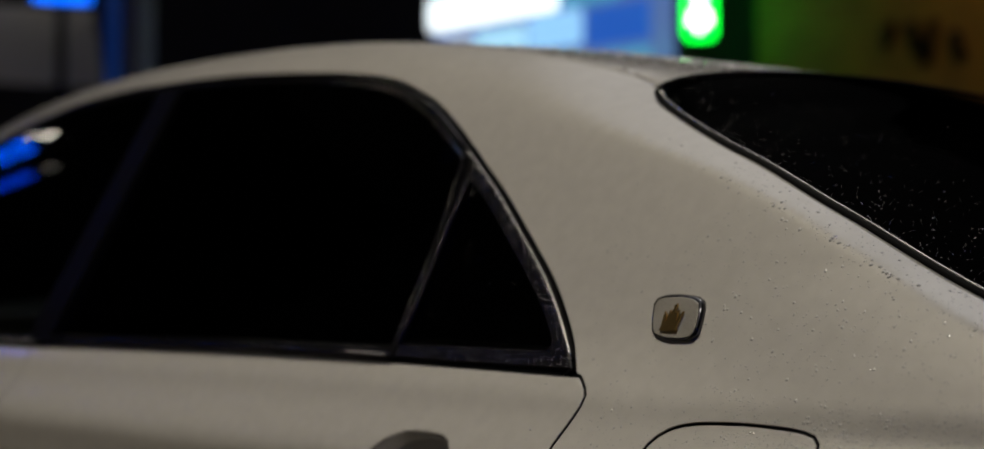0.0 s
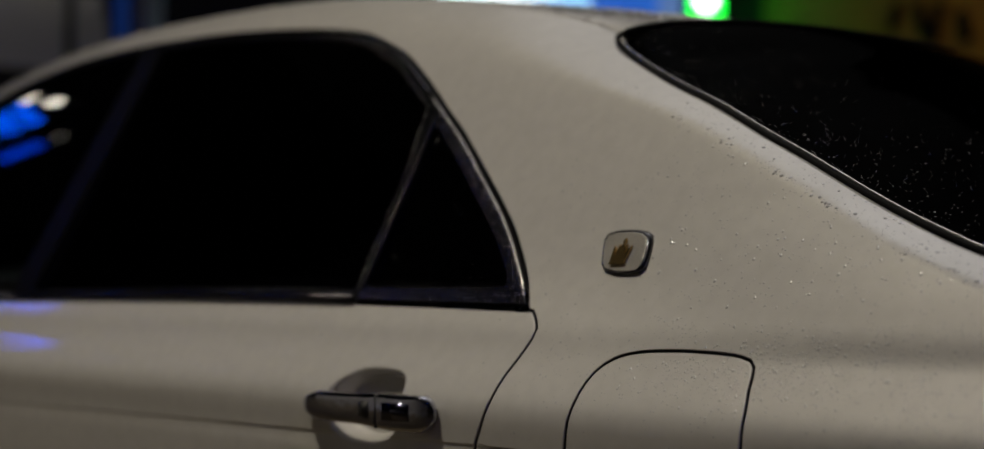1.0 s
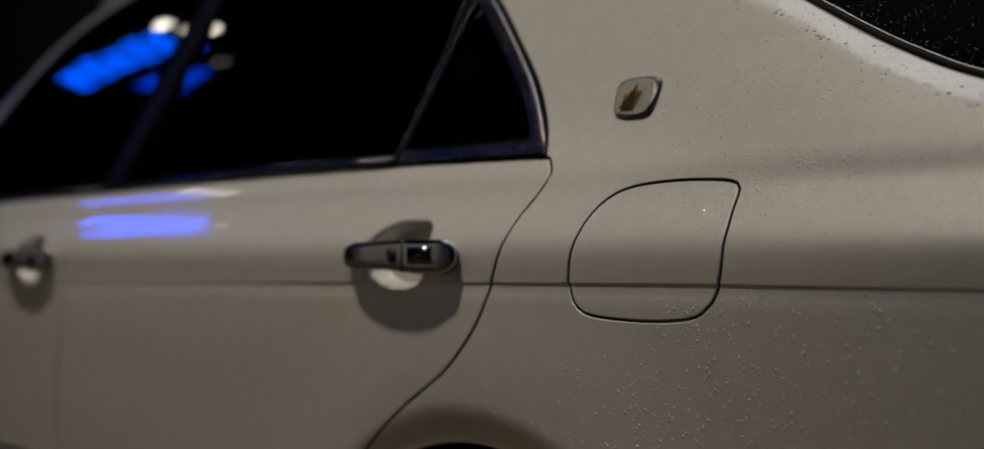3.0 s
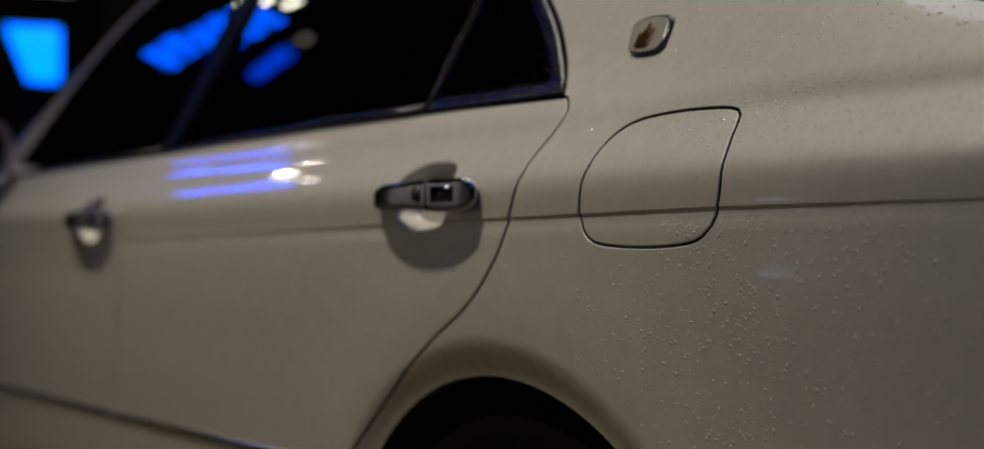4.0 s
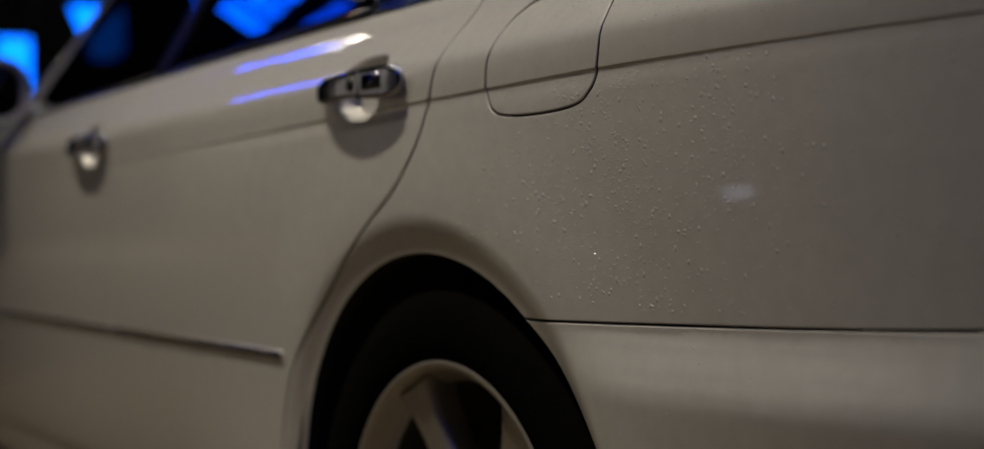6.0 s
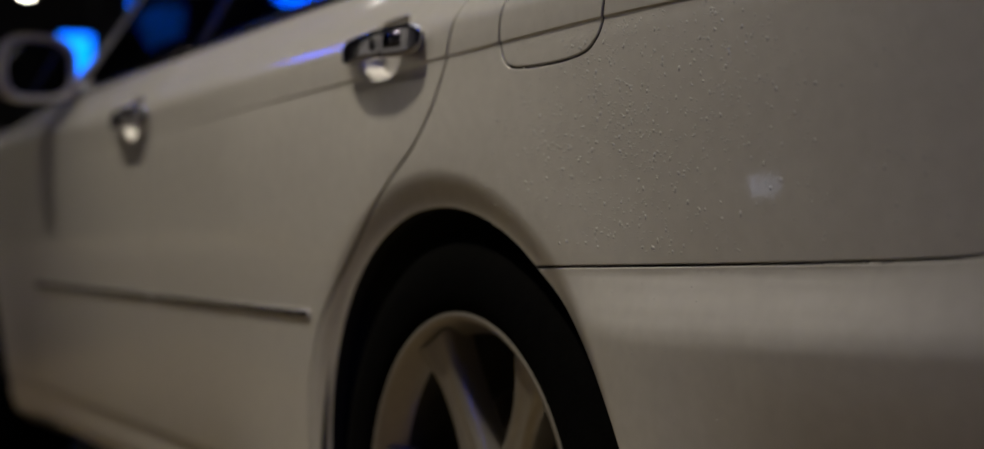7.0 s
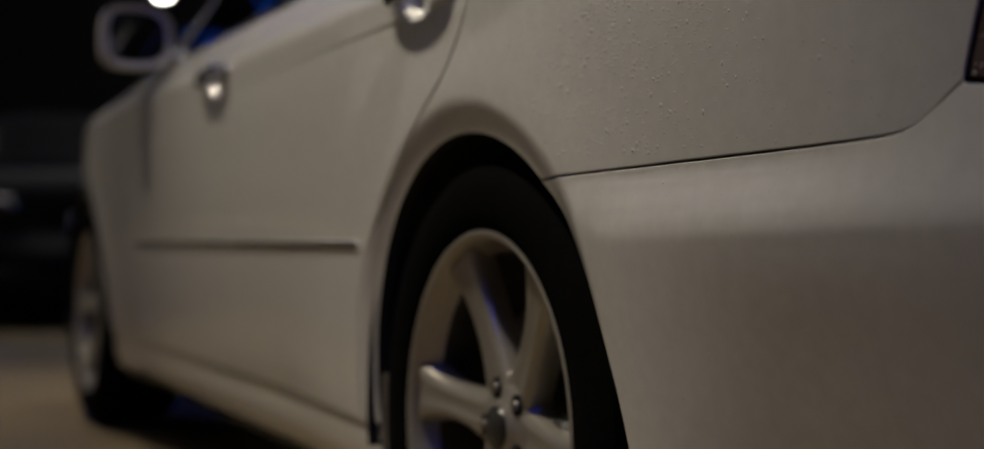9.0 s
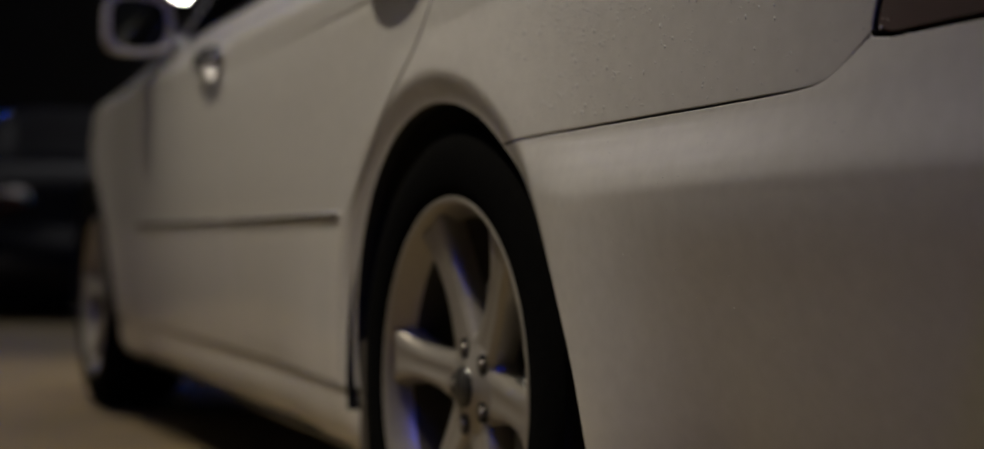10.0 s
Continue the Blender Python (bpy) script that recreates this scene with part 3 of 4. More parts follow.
def crown_row(e, c, power, bend, n):
    """Points from an edge point up to the centre line; bend 1 turns up sharply at the edge, as at a rounded corner."""
    half = []
    for j in range(n + 1):
        v = (j / n)**1.7
        w = 1 - (1 - v)**power
        lift = w + (1 - (1 - v**.6)**3 - w) * bend
        half.append((e.x + (c.x - e.x) * (w + (1 - (1 - v)**2.2 - w) * bend), e.y + (c.y - e.y) * v, e.z + (c.z - e.z) * lift))
    return half


def crown(edge, name, mat, centre, parent=CAR, label="", power=2.0, n=18, bend=lambda u: 0.0):
    """A surface from an edge curve on the near side over the centre line to its mirror image."""
    rows = []
    for k in range(len(edge)):
        u = k / (len(edge) - 1)
        half = crown_row(Vector(edge[k]), Vector(centre(u)), power, bend(u), n)
        rows.append(half + [(x, 2 * MID - y, z) for x, y, z in half[-2::-1]])
    return sheet(rows, name, mat, parent, label)


edge3 = lambda pts: [(p.x, side(p.x, p.y), p.y) for p in spline(pts, .02)] + [(pts[-1][0], side(*pts[-1]), pts[-1][1])]
roof_edge = edge3(ROOF_EDGE[5:])
roof = crown(roof_edge, "roof", PAINT, lambda u: ((-1.42 + (1.42 + .035) * u), MID, hermite(*ROOF_C, -1.42 + 1.455 * u)), power=2.3, bend=lambda u: step(.86, 1, u))
tube("roof_seam", [(x, y + .003, z - .0028) for x, y, z in roof_edge if x < -.11], .0040, PAINT, CAR)
g_edge = edge3(GLASS_EDGE)
g_fit = np.polyfit([p[0] for p in g_edge], [p[1] for p in g_edge], 4)
g_edge = [(x, float(np.polyval(g_fit, x)), z) for x, y, z in g_edge]


def screen_mid(u):
    return (.035 + .68 * u**1.05, MID, 1.312 - .315 * u**1.12)


rear_screen = crown([(x + .006, y + .010, z - .003) for x, y, z in g_edge], "rear_screen", GLASS_REAR, screen_mid, label="dark sloping rear window speckled with rain", power=1.9, bend=lambda u: step(.16, 0, u))
screen_top = crown_row(Vector(g_edge[0]), Vector(screen_mid(0)), 1.9, 1.0, 40)
screen_rim = g_edge[:0:-1] + screen_top
tube("rear_screen_seal", [(x + .001, y + .0012, z + .0005) for x, y, z in screen_rim], .0028, SEAL, CAR, "black rubber rear window seal")
tube("rear_screen_bead", [(x + .0030, y + .0050, z + .0030 - .0045 * step(.30, .36, y)) for x, y, z in screen_rim[:len(g_edge) + 16]], .0016, EDGE, CAR, "thin bright rear window trim")
deck_edge = edge3(DECK_EDGE)
crown(deck_edge, "boot_lid", PAINT, lambda u: (.66 + .30 * u, MID, 1.0 - .01 * u), power=2)
sheet([[(.93, y, z) for y in (.04, .5, MID, 1.3, 1.74)] for z in (.2, .5, .8, .97)], "tail_panel", PAINT, CAR)
hood_edge = [(p.x, side(p.x, p.y), p.y) for p in spline([(-2.06, .960), (-2.4, .937), (-2.8, .900), (-3.2, .847), (-3.55, .782)], .05)]
crown(hood_edge, "bonnet", PAINT, lambda u: (-2.15 - 1.55 * u, MID, 1.0 - .17 * u), power=2.2)
sheet([[(-3.62 - .1 * (1 - ((y - MID) / .85)**2), y, z) for y in np.linspace(.32, 1.46, 9)] for z in (.2, .45, .7, .80)], "nose_panel", PAINT, CAR)
ws_edge = edge3([(-2.055, .978), (-1.85, 1.226), (-1.62, 1.383), (-1.45, 1.42)])
crown([(x, y + .02, z) for x, y, z in ws_edge], "windscreen", GLASS_SIDE, lambda u: (-2.2 + .80 * u, MID, 1.0 + .44 * u), label="front windscreen", power=1.8)
sheet([[(x, y, .17) for x in np.linspace(-3.6, .93, 12)] for y in (.1, .5, .9, 1.3, 1.68)], "underbody", DARK, CAR)
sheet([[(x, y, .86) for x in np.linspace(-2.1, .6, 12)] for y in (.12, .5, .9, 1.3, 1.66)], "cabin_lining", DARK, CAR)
pillar = panel("pillar_cover", loop([(-1.033, .955), (-1.098, .955)], [(-1.098, .955), (-1.098, 1.37)], [(-1.098, 1.37), (-1.033, 1.37)], [(-1.033, 1.37), (-1.033, .955)]), GLOSSBLACK, front_door, fn=lambda x, z: glass_fn(x, z) + .006, gap=0, rows=list(np.arange(.95, 1.4, .03)))

# -- door mouldings --


def moulding(x0, x1, parent):
    """Rubbing strip: a painted foot with a bright insert on it."""
    def band(z0, z1, out, name, mat, x0=x0, x1=x1, label=""):
        bm = bmesh.new()
        xs = np.linspace(x0, x1, 30)
        prof = [(z0, 0.002), (z0 + .0015, -out * .7), (z0 + (z1 - z0) * .3, -out), (z0 + (z1 - z0) * .7, -out), (z1 - .0015, -out * .7), (z1, 0.002)]
        rings = [[bm.verts.new((x, side(x, .53) + dy, z - .004 * (-.385 - x) / 1.7)) for z, dy in prof] for x in xs]
        for a, b in zip(rings, rings[1:]):
            for k in range(len(prof) - 1):
                bm.faces.new((a[k], a[k + 1], b[k + 1], b[k]))
        bm.faces.new(rings[0])
        bm.faces.new(rings[-1])
        bmesh.ops.recalc_face_normals(bm, faces=bm.faces)
        return part(name, bm, mat, parent, label)
    band(.5325, .5500, .0024, "moulding", PAINT)
    band(.5360, .5475, .0046, "moulding_strip", STRIP, x0 + .003, x1 - .004, "dark bright-edged chrome strip")


moulding(-1.112, -.381, rear_door)
moulding(-2.02, -1.122, front_door)


def door_handle(cx, cz, parent):
    """Chrome pull handle that bridges the hollow, with a black button and a key cap."""
    bm = bmesh.new()
    n, seg = 48, 24
    rings = []
    for i in range(n + 1):
        u = i / n
        x = cx - .099 + .206 * u
        bow = .0145 * math.sin(math.pi * min(1, max(0, .03 + .94 * u)))**.85 + .004
        hh = (.0152 + .0028 * step(.45, .8, u)) * (min(1, .05 + u * 5) * min(1, .10 + (1 - u) * 16))**.5
        th = .0085 * min(1, (min(u * 10, (1 - u) * 20) + .05))**.5
        y = side(x, cz + .012) - bow
        zc = cz + .0165 + .003 * u - .0025 * step(.55, .85, u)
        ring = []
        for k in range(seg):
            a = 2 * math.pi * k / seg
            c, s = math.cos(a), math.sin(a)
            ring.append(bm.verts.new((x, y + th * math.copysign(abs(s)**.35, s), zc + hh * math.copysign(abs(c)**.5, c))))
        rings.append(ring)
    for a, b in zip(rings, rings[1:]):
        for k in range(seg):
            bm.faces.new((a[k], a[(k + 1) % seg], b[(k + 1) % seg], b[k]))
    bm.faces.new(rings[0])
    bm.faces.new(rings[-1])
    bmesh.ops.recalc_face_normals(bm, faces=bm.faces)
    h = part("door_handle", bm, HANDLE, parent, "chrome pull handle over a round hollow")
    for dx in (-.078, .088):
        foot = bmesh.new()
        box_into(foot, (cx + dx, side(cx + dx, cz + .018) - .003, cz + .0185), (.018, .02, .020), bevel=.004)
        part("handle_mount", foot, CHROME, parent)

    def front(x):
        u = (x - cx + .099) / .206
        return side(x, cz + .012) - (.0145 * math.sin(math.pi * (.03 + .94 * u))**.85 + .004) - .0085
    b = bmesh.new()
    x = cx + .023
    box_into(b, (x, front(x) + .0005, cz + .0185), (.015, .004, .017), bevel=.0015)
    part("lock_button", b, BLACK, parent, "small black lock button")
    c = bmesh.new()
    x = cx + .040
    box_into(c, (x, front(x) + .0036, cz + .0175), (.0013, .009, .034), bevel=.0004)
    part("handle_seam", c, BLACK, parent)
    k = bmesh.new()
    x = cx + .066
    tilt = math.degrees(math.atan((front(x + .01) - front(x - .01)) / .02))
    box_into(k, (x, front(x) + .0014, cz + .0178), (.038, .004, .021), pose(0, 0, 0, 0, 0, tilt), bevel=.0018)
    part("key_cap", k, STRIP, parent, "inset chrome key cap")


door_handle(-.135, .850, rear_door)
door_handle(-1.195, .842, front_door)


def emblem():
    """Rounded lozenge badge: chrome rim, pale face, plain gold device."""
    def outline(s):
        pts = [(.0872, 1.036), (.0895, 1.0418), (.098, 1.0443), (.116, 1.0450), (.136, 1.0428), (.1445, 1.0385), (.1485, 1.031), (.1515, 1.015), (.1518, 1.0085), (.1475, 1.0035), (.138, 1.0022), (.118, 1.0025), (.1025, 1.006), (.096, 1.0115), (.0915, 1.0215)]
        cx, cz = .1195, 1.0237
        return loop([(cx + (x - cx) * s, cz + (z - cz) * s) for x, z in pts + pts[:1]])
    body = panel("badge", outline(1.0), TRIM, CAR, fn=lambda x, z: side(x, z) - .006, gap=0, depth=.008, lip=.003, dx=.004, label="small chrome badge with a gold device", rows=list(np.arange(1.0, 1.05, .004)))
    panel("badge_face", outline(.88), material("badge_pearl", (.42, .40, .36), .3, .2, 1.0, grain=.2, scale=500), body, fn=lambda x, z: side(x, z) - .0068, gap=0, depth=.002, lip=.0008, dx=.004, rows=list(np.arange(1.0, 1.05, .004)))
    prongs = [(.103, 1.0095), (.127, 1.0095), (.1265, 1.0135), (.1285, 1.030), (.1245, 1.0265), (.1225, 1.0185), (.1210, 1.0315), (.1185, 1.0275), (.1165, 1.0315), (.1172, 1.0355), (.1150, 1.0385),
              (.1128, 1.0355), (.1135, 1.0315), (.1115, 1.0275), (.1090, 1.0315), (.1075, 1.0185), (.1055, 1.0265), (.1015, 1.030), (.1035, 1.0135)]
    bm = bmesh.new()
    prongs = [(.1195 + (x - .115) * .80, 1.0235 + (z - 1.0235) * .86) for x, z in prongs]
    vs = [bm.verts.new((x, side(x, z) - .0074, z)) for x, z in prongs]
    f = bm.faces.new(vs)
    ex = bmesh.ops.extrude_face_region(bm, geom=[f])
    bmesh.ops.translate(bm, verts=[v for v in ex["geom"] if isinstance(v, bmesh.types.BMVert)], vec=(0, -.0026, 0))
    bmesh.ops.triangulate(bm, faces=bm.faces[:])
    bmesh.ops.recalc_face_normals(bm, faces=bm.faces)
    part("badge_device", bm, GOLD, body, "plain gold device", smooth=False)


emblem()


def mirror():
    """Door mirror: rounded housing, mirror glass, foot."""
    bm = bmesh.new()
    seg, rings = 40, []
    cy, cz = -.044, 1.010
    for x, s, in ((-1.80, .90), (-1.797, .97), (-1.79, 1.0), (-1.82, 1.0), (-1.86, .97), (-1.90, .86), (-1.925, .65), (-1.935, .3)):
        ring = []
        for k in range(seg):
            a = 2 * math.pi * k / seg
            c, q = math.cos(a), math.sin(a)
            ring.append(bm.verts.new((x + (.012 if x > -1.8 else 0), cy + .080 * s * math.copysign(abs(c)**.62, c), cz + (.072 - .006 * c) * s * math.copysign(abs(q)**.62, q))))
        rings.append(ring)
    order = [0, 1, 2, 3, 4, 5, 6, 7]
    for i, j in zip(order, order[1:]):
        for k in range(seg):
            bm.faces.new((rings[i][k], rings[i][(k + 1) % seg], rings[j][(k + 1) % seg], rings[j][k]))
    bm.faces.new(rings[-1])
    bmesh.ops.recalc_face_normals(bm, faces=bm.faces)
    h = part("door_mirror", bm, PAINT, front_door, "white rounded door mirror housing")
    g = bmesh.new()
    ring = []
    for k in range(seg):
        a = 2 * math.pi * k / seg
        c, q = math.cos(a), math.sin(a)
        ring.append(g.verts.new((-1.788, cy + .0655 * math.copysign(abs(c)**.62, c), cz + (.0585 - .006 * c) * math.copysign(abs(q)**.62, q))))
    g.faces.new(ring)
    r2 = bmesh.ops.extrude_face_region(g, geom=g.faces[:])
    bmesh.ops.translate(g, verts=[v for v in r2["geom"] if isinstance(v, bmesh.types.BMVert)], vec=(-.01, 0, 0))
    bmesh.ops.recalc_face_normals(g, faces=g.faces)
    part("mirror_glass", g, material("mirror_silver", (.55, .58, .58), .02, 1.0), h, "oval mirror glass", smooth=False)
    r = bmesh.new()
    rr = []
    for s, x in ((.82, -1.787), (.95, -1.786)):
        rr.append([r.verts.new((x, cy + .080 * s * math.copysign(abs(math.cos(2 * math.pi * k / seg))**.62, math.cos(2 * math.pi * k / seg)), cz + (.072 - .006 * math.cos(2 * math.pi * k / seg)) * s * math.copysign(abs(math.sin(2 * math.pi * k / seg))**.62, math.sin(2 * math.pi * k / seg)))) for k in range(seg)])
    for k in range(seg):
        r.faces.new((rr[0][k], rr[0][(k + 1) % seg], rr[1][(k + 1) % seg], rr[1][k]))
    part("mirror_rim", r, PAINT, h)
    f = bmesh.new()
    box_into(f, (-1.83, .045, .968), (.07, .12, .035), bevel=.012)
    part("mirror_foot", f, PAINT, h)


mirror()


def wheel(at, turn=0):
    """Six-spoke alloy wheel with tyre, nuts, cap and brake disc; hub at the origin, face towards -y."""
    w = new("wheel")
    w.parent = CAR
    tagged(w, "silver six-spoke alloy wheel with black tyre")
    tyre = lathe([(.228, .005), (.235, -.006), (.250, -.012), (.280, -.014), (.305, -.008), (.318, .004), (.325, .016), (.3305, .035), (.332, .06), (.332, .15), (.326, .20), (.30, .23), (.24, .235), (.225, .22)], 120)
    part("tyre", tyre, TYRE, w, "black rubber tyre")
    rim = lathe([(.236, .006), (.2385, .000), (.236, -.006), (.229, -.007), (.224, -.001), (.219, .010), (.213, .020), (.210, .030)], 120)
    r = part("rim", rim, ALLOY, w, "silver rim with a polished lip")
    part("rim_barrel", lathe([(.2105, .029), (.206, .06), (.205, .20), (.10, .205)], 96), BARREL, r, "dark brown inner rim barrel")
    # spokes
    for k in range(6):
        a = radians(114 + 60 * k)
        bm = bmesh.new()
        secs = []
        for i in range(15):
            u = i / 14
            rad = .045 + (.216 - .045) * u
            half = .0215 + .016 * max(0, (u - .55) / .45)**2 + .009 * max(0, (.4 - u) / .4)
            face = .024 - .022 * u + .005 * math.sin(math.pi * u)
            secs.append([(rad, -half - .004, face + .034), (rad, -half - .0012, face + .0105), (rad, -half, face + .006), (rad, -half + .006, face), (rad, -half * .35, face + .0028), (rad, half * .35, face + .0028), (rad, half - .006, face), (rad, half, face + .006), (rad, half + .0012, face + .0105), (rad, half + .004, face + .034)])
        vs = []
        for s in secs:
            vs.append([bm.verts.new((rad * math.cos(a) - t * math.sin(a), y, rad * math.sin(a) + t * math.cos(a))) for rad, t, y in s])
        for p, q in zip(vs, vs[1:]):
            for j in range(9):
                bm.faces.new((p[j], p[j + 1], q[j + 1], q[j]))
        bmesh.ops.recalc_face_normals(bm, faces=bm.faces)
        part("spoke", bm, ALLOY, r)
    hub = lathe([(.0, .016), (.026, .016), (.032, .018), (.036, .0235), (.058, .025), (.066, .031), (.069, .06)], 60)
    part("hub", hub, ALLOY, r)
    cap = lathe([(.0, .010), (.022, .0105), (.0255, .0125), (.027, .017)], 40)
    c = part("centre_cap", cap, material("cap_grey", (.05, .05, .05), .3, .8), r, "grey centre cap")
    for k in range(5):
        a = radians(110 + 72 * k)
        o = (.049 * math.cos(a), 0, .049 * math.sin(a))
        nut = lathe([(.0, .0190), (.0045, .0190), (.0062, .0205), (.0065, .026)], 12, o)
        part("wheel_nut", nut, STEEL, r)
        well = lathe([(.0, .0225), (.0105, .0225), (.0125, .0220), (.0132, .026)], 24, o)
        part("nut_well", well, GLOSSBLACK, r)
    disc = lathe([(.06, .075), (.145, .075), (.145, .10), (.06, .10)], 64)
    part("brake_disc", disc, STEEL, w, "dull steel brake disc")
    cal = bmesh.new()
    box_into(cal, (.115, .07, -.03), (.05, .06, .12), bevel=.01)
    part("brake_caliper", cal, material("caliper", (.05, .05, .05), .5, .5, grain=.3), w)
    w.matrix_basis = Matrix.Translation(at) @ Matrix.Rotation(radians(turn), 4, "Z")
    return w


hub_y = .022
wheel((.008, hub_y, .327))
wheel((FX, hub_y + .01, .332))
wheel((0, 2 * MID - hub_y, .332), 180)
wheel((FX, 2 * MID - hub_y - .01, .332), 180)


def mirrored(ob, parent):
    """The same part on the far side of the car."""
    me = ob.data.copy()
    if "custom_normal" in me.attributes:
        me.attributes.remove(me.attributes["custom_normal"])
    for v in me.vertices:
        v.co.y = 2 * MID - v.co.y
    me.flip_normals()
    twin = new(ob.name.split(".")[0], me)
    twin.parent = parent
    return twin


far_doors = {rear_door: mirrored(rear_door, CAR), front_door: mirrored(front_door, CAR)}
for ob in (quarter, fuel, fender, bumper, sill, lamp):
    mirrored(ob, CAR)
for ob in (quarter_glass, rear_glass_side, window_frame, divider, corner_trim):
    mirrored(ob, far_doors[rear_door])
for ob in (front_glass_side, pillar):
    mirrored(ob, far_doors[front_door])
for cx in (RX, FX):
    liner = []
    for k in range(25):
        a = radians(-12 + 204 * k / 24)
        liner.append([(cx + (RR + .012) * math.cos(a), y, RZ + (RR + .012) * math.sin(a)) for y in (.012, .10, .20, .32)])
    sheet(liner, "wheel_arch_liner", DARK, CAR)
    sheet([[(cx + s * .36, .30, z) for s in (-1, 0, 1)] for z in (.15, .4, .72)], "arch_inner_wall", DARK, CAR)
flap = panel("arch_flap", loop([(-.362, .36), (-.362, .2)], [(-.362, .2), (-.33, .2)], [(-.33, .2), (-.335, .36)], [(-.335, .36), (-.362, .36)]), material("dusty_flap", (.055, .045, .035), .8, grain=.4, scale=30), CAR, fn=lambda x, z: .03, gap=0)

# ---- things behind and in front of the car ----
EYE0 = Vector((.958, -.984, 1.047))


def bearing(az, el, dist, eye=EYE0):
    """A place seen from an eye at a compass angle (0: into the car's side, 90: forwards), a height angle and a level distance."""
    a = radians(az)
    return eye + dist * Vector((-math.sin(a), math.cos(a), math.tan(radians(el))))


def glow(name, colour, strength):
    return material(name, (0.02, 0.02, 0.02), .4, emit=colour, strength=strength)


def solid(name, at, size, mat, label, category, kind="", bevel=.02, rot=None):
    bm = bmesh.new()
    box_into(bm, at, size, rot, bevel)
    return tagged(part(name, bm, mat, None, smooth=False), label, category, kind=kind)


def lit_sign(name, at, w, h, face, mat, label, post=True, depth=.12):
    """A lit sign: a shallow dark case with a glowing front turned towards face, on a post or a wall."""
    root = tagged(new(name), label, "sign")
    root.matrix_basis = look(at, (face[0], face[1], at[2]))
    case = bmesh.new()
    box_into(case, (0, 0, depth / 2 + .006), (w + .04, h + .04, depth), bevel=.01)
    part("case", case, GLOSSBLACK, root)
    fr = bmesh.new()
    box_into(fr, (0, 0, -.004), (w, h, .012), bevel=.004)
    part("lit_face", fr, mat, root)
    if post:
        p = bmesh.new()
        top = -h / 2 - .02
        box_into(p, (0, (top - at[2]) / 2, depth / 2), (.08, at[2] + top, .08), bevel=.01)
        part("post", p, GLOSSBLACK, root)
    return root


WALL = material("dark_wall", (.014, .013, .014), .85, grain=.4, scale=6, bump=.4, bump_scale=40)
YELLOW = material("yellow_wall", (.22, .135, .02), .7, grain=.35, scale=5)
solid("wall_far", (-4, 9.3, 3.5), (44, .4, 7), WALL, "dark shop row wall across the street", "wall", "structure")
solid("wall_end", (-30, 8, 4), (.5, 26, 8), WALL, "dark facade at the end of the street", "wall", "structure")
# raised above its signs to keep sky glow out of window reflections
solid("wall_corner", (-26.33, -5.2, 10), (.5, 12.4, 20), WALL, "unseen dark wall that carries a blue sign and blocks sky glow", "wall", "structure")
# out-of-view wall, kept pale as a reflector for the car's side
solid("wall_near", (-8.5, -9.2, 2.2), (35, .4, 4.4), material("pale_bounce", (.30, .28, .25), .85, grain=.25, scale=5), "unseen pale wall lit to brighten reflections in the paint", "wall", "structure")
solid("wall_tail", (9, 0, 4.5), (.4, 18.6, 9), WALL, "dark wall closing the street", "wall", "structure")

# signs straight ahead of the car
BLUE = glow("blue_neon", (.0, .14, 1.0), 3.2)
BLUE_DEEP = glow("blue_neon_deep", (.0, .09, 1.0), 16)
slanted = lit_sign("blue_sign", bearing(72.8, 7.5, 15, Vector((1.3, -.83, .77))), .52, .54, (0, 0), BLUE, "slant-sided glowing blue sign on a dark post")
for child in slanted.children:
    if child.name.startswith(("case", "lit_face")):
        for v in child.data.vertices:
            if v.co.x > 0:
                v.co.x *= .15 + .85 * min(1, max(0, (v.co.y + .27) / .46))
lit_sign("blue_sign", bearing(76.1, 6.5, 15, Vector((1.37, -.77, .70))), .30, .52, (0, 0), BLUE, "upright glowing blue sign on a dark post")
lit_sign("pale_sign", bearing(72.2, 10.3, 15.2, Vector((1.3, -.83, .77))), .45, .26, (0, 0), glow("pale_lit", (.8, .72, .6), .25), "dim pale sign on a post")


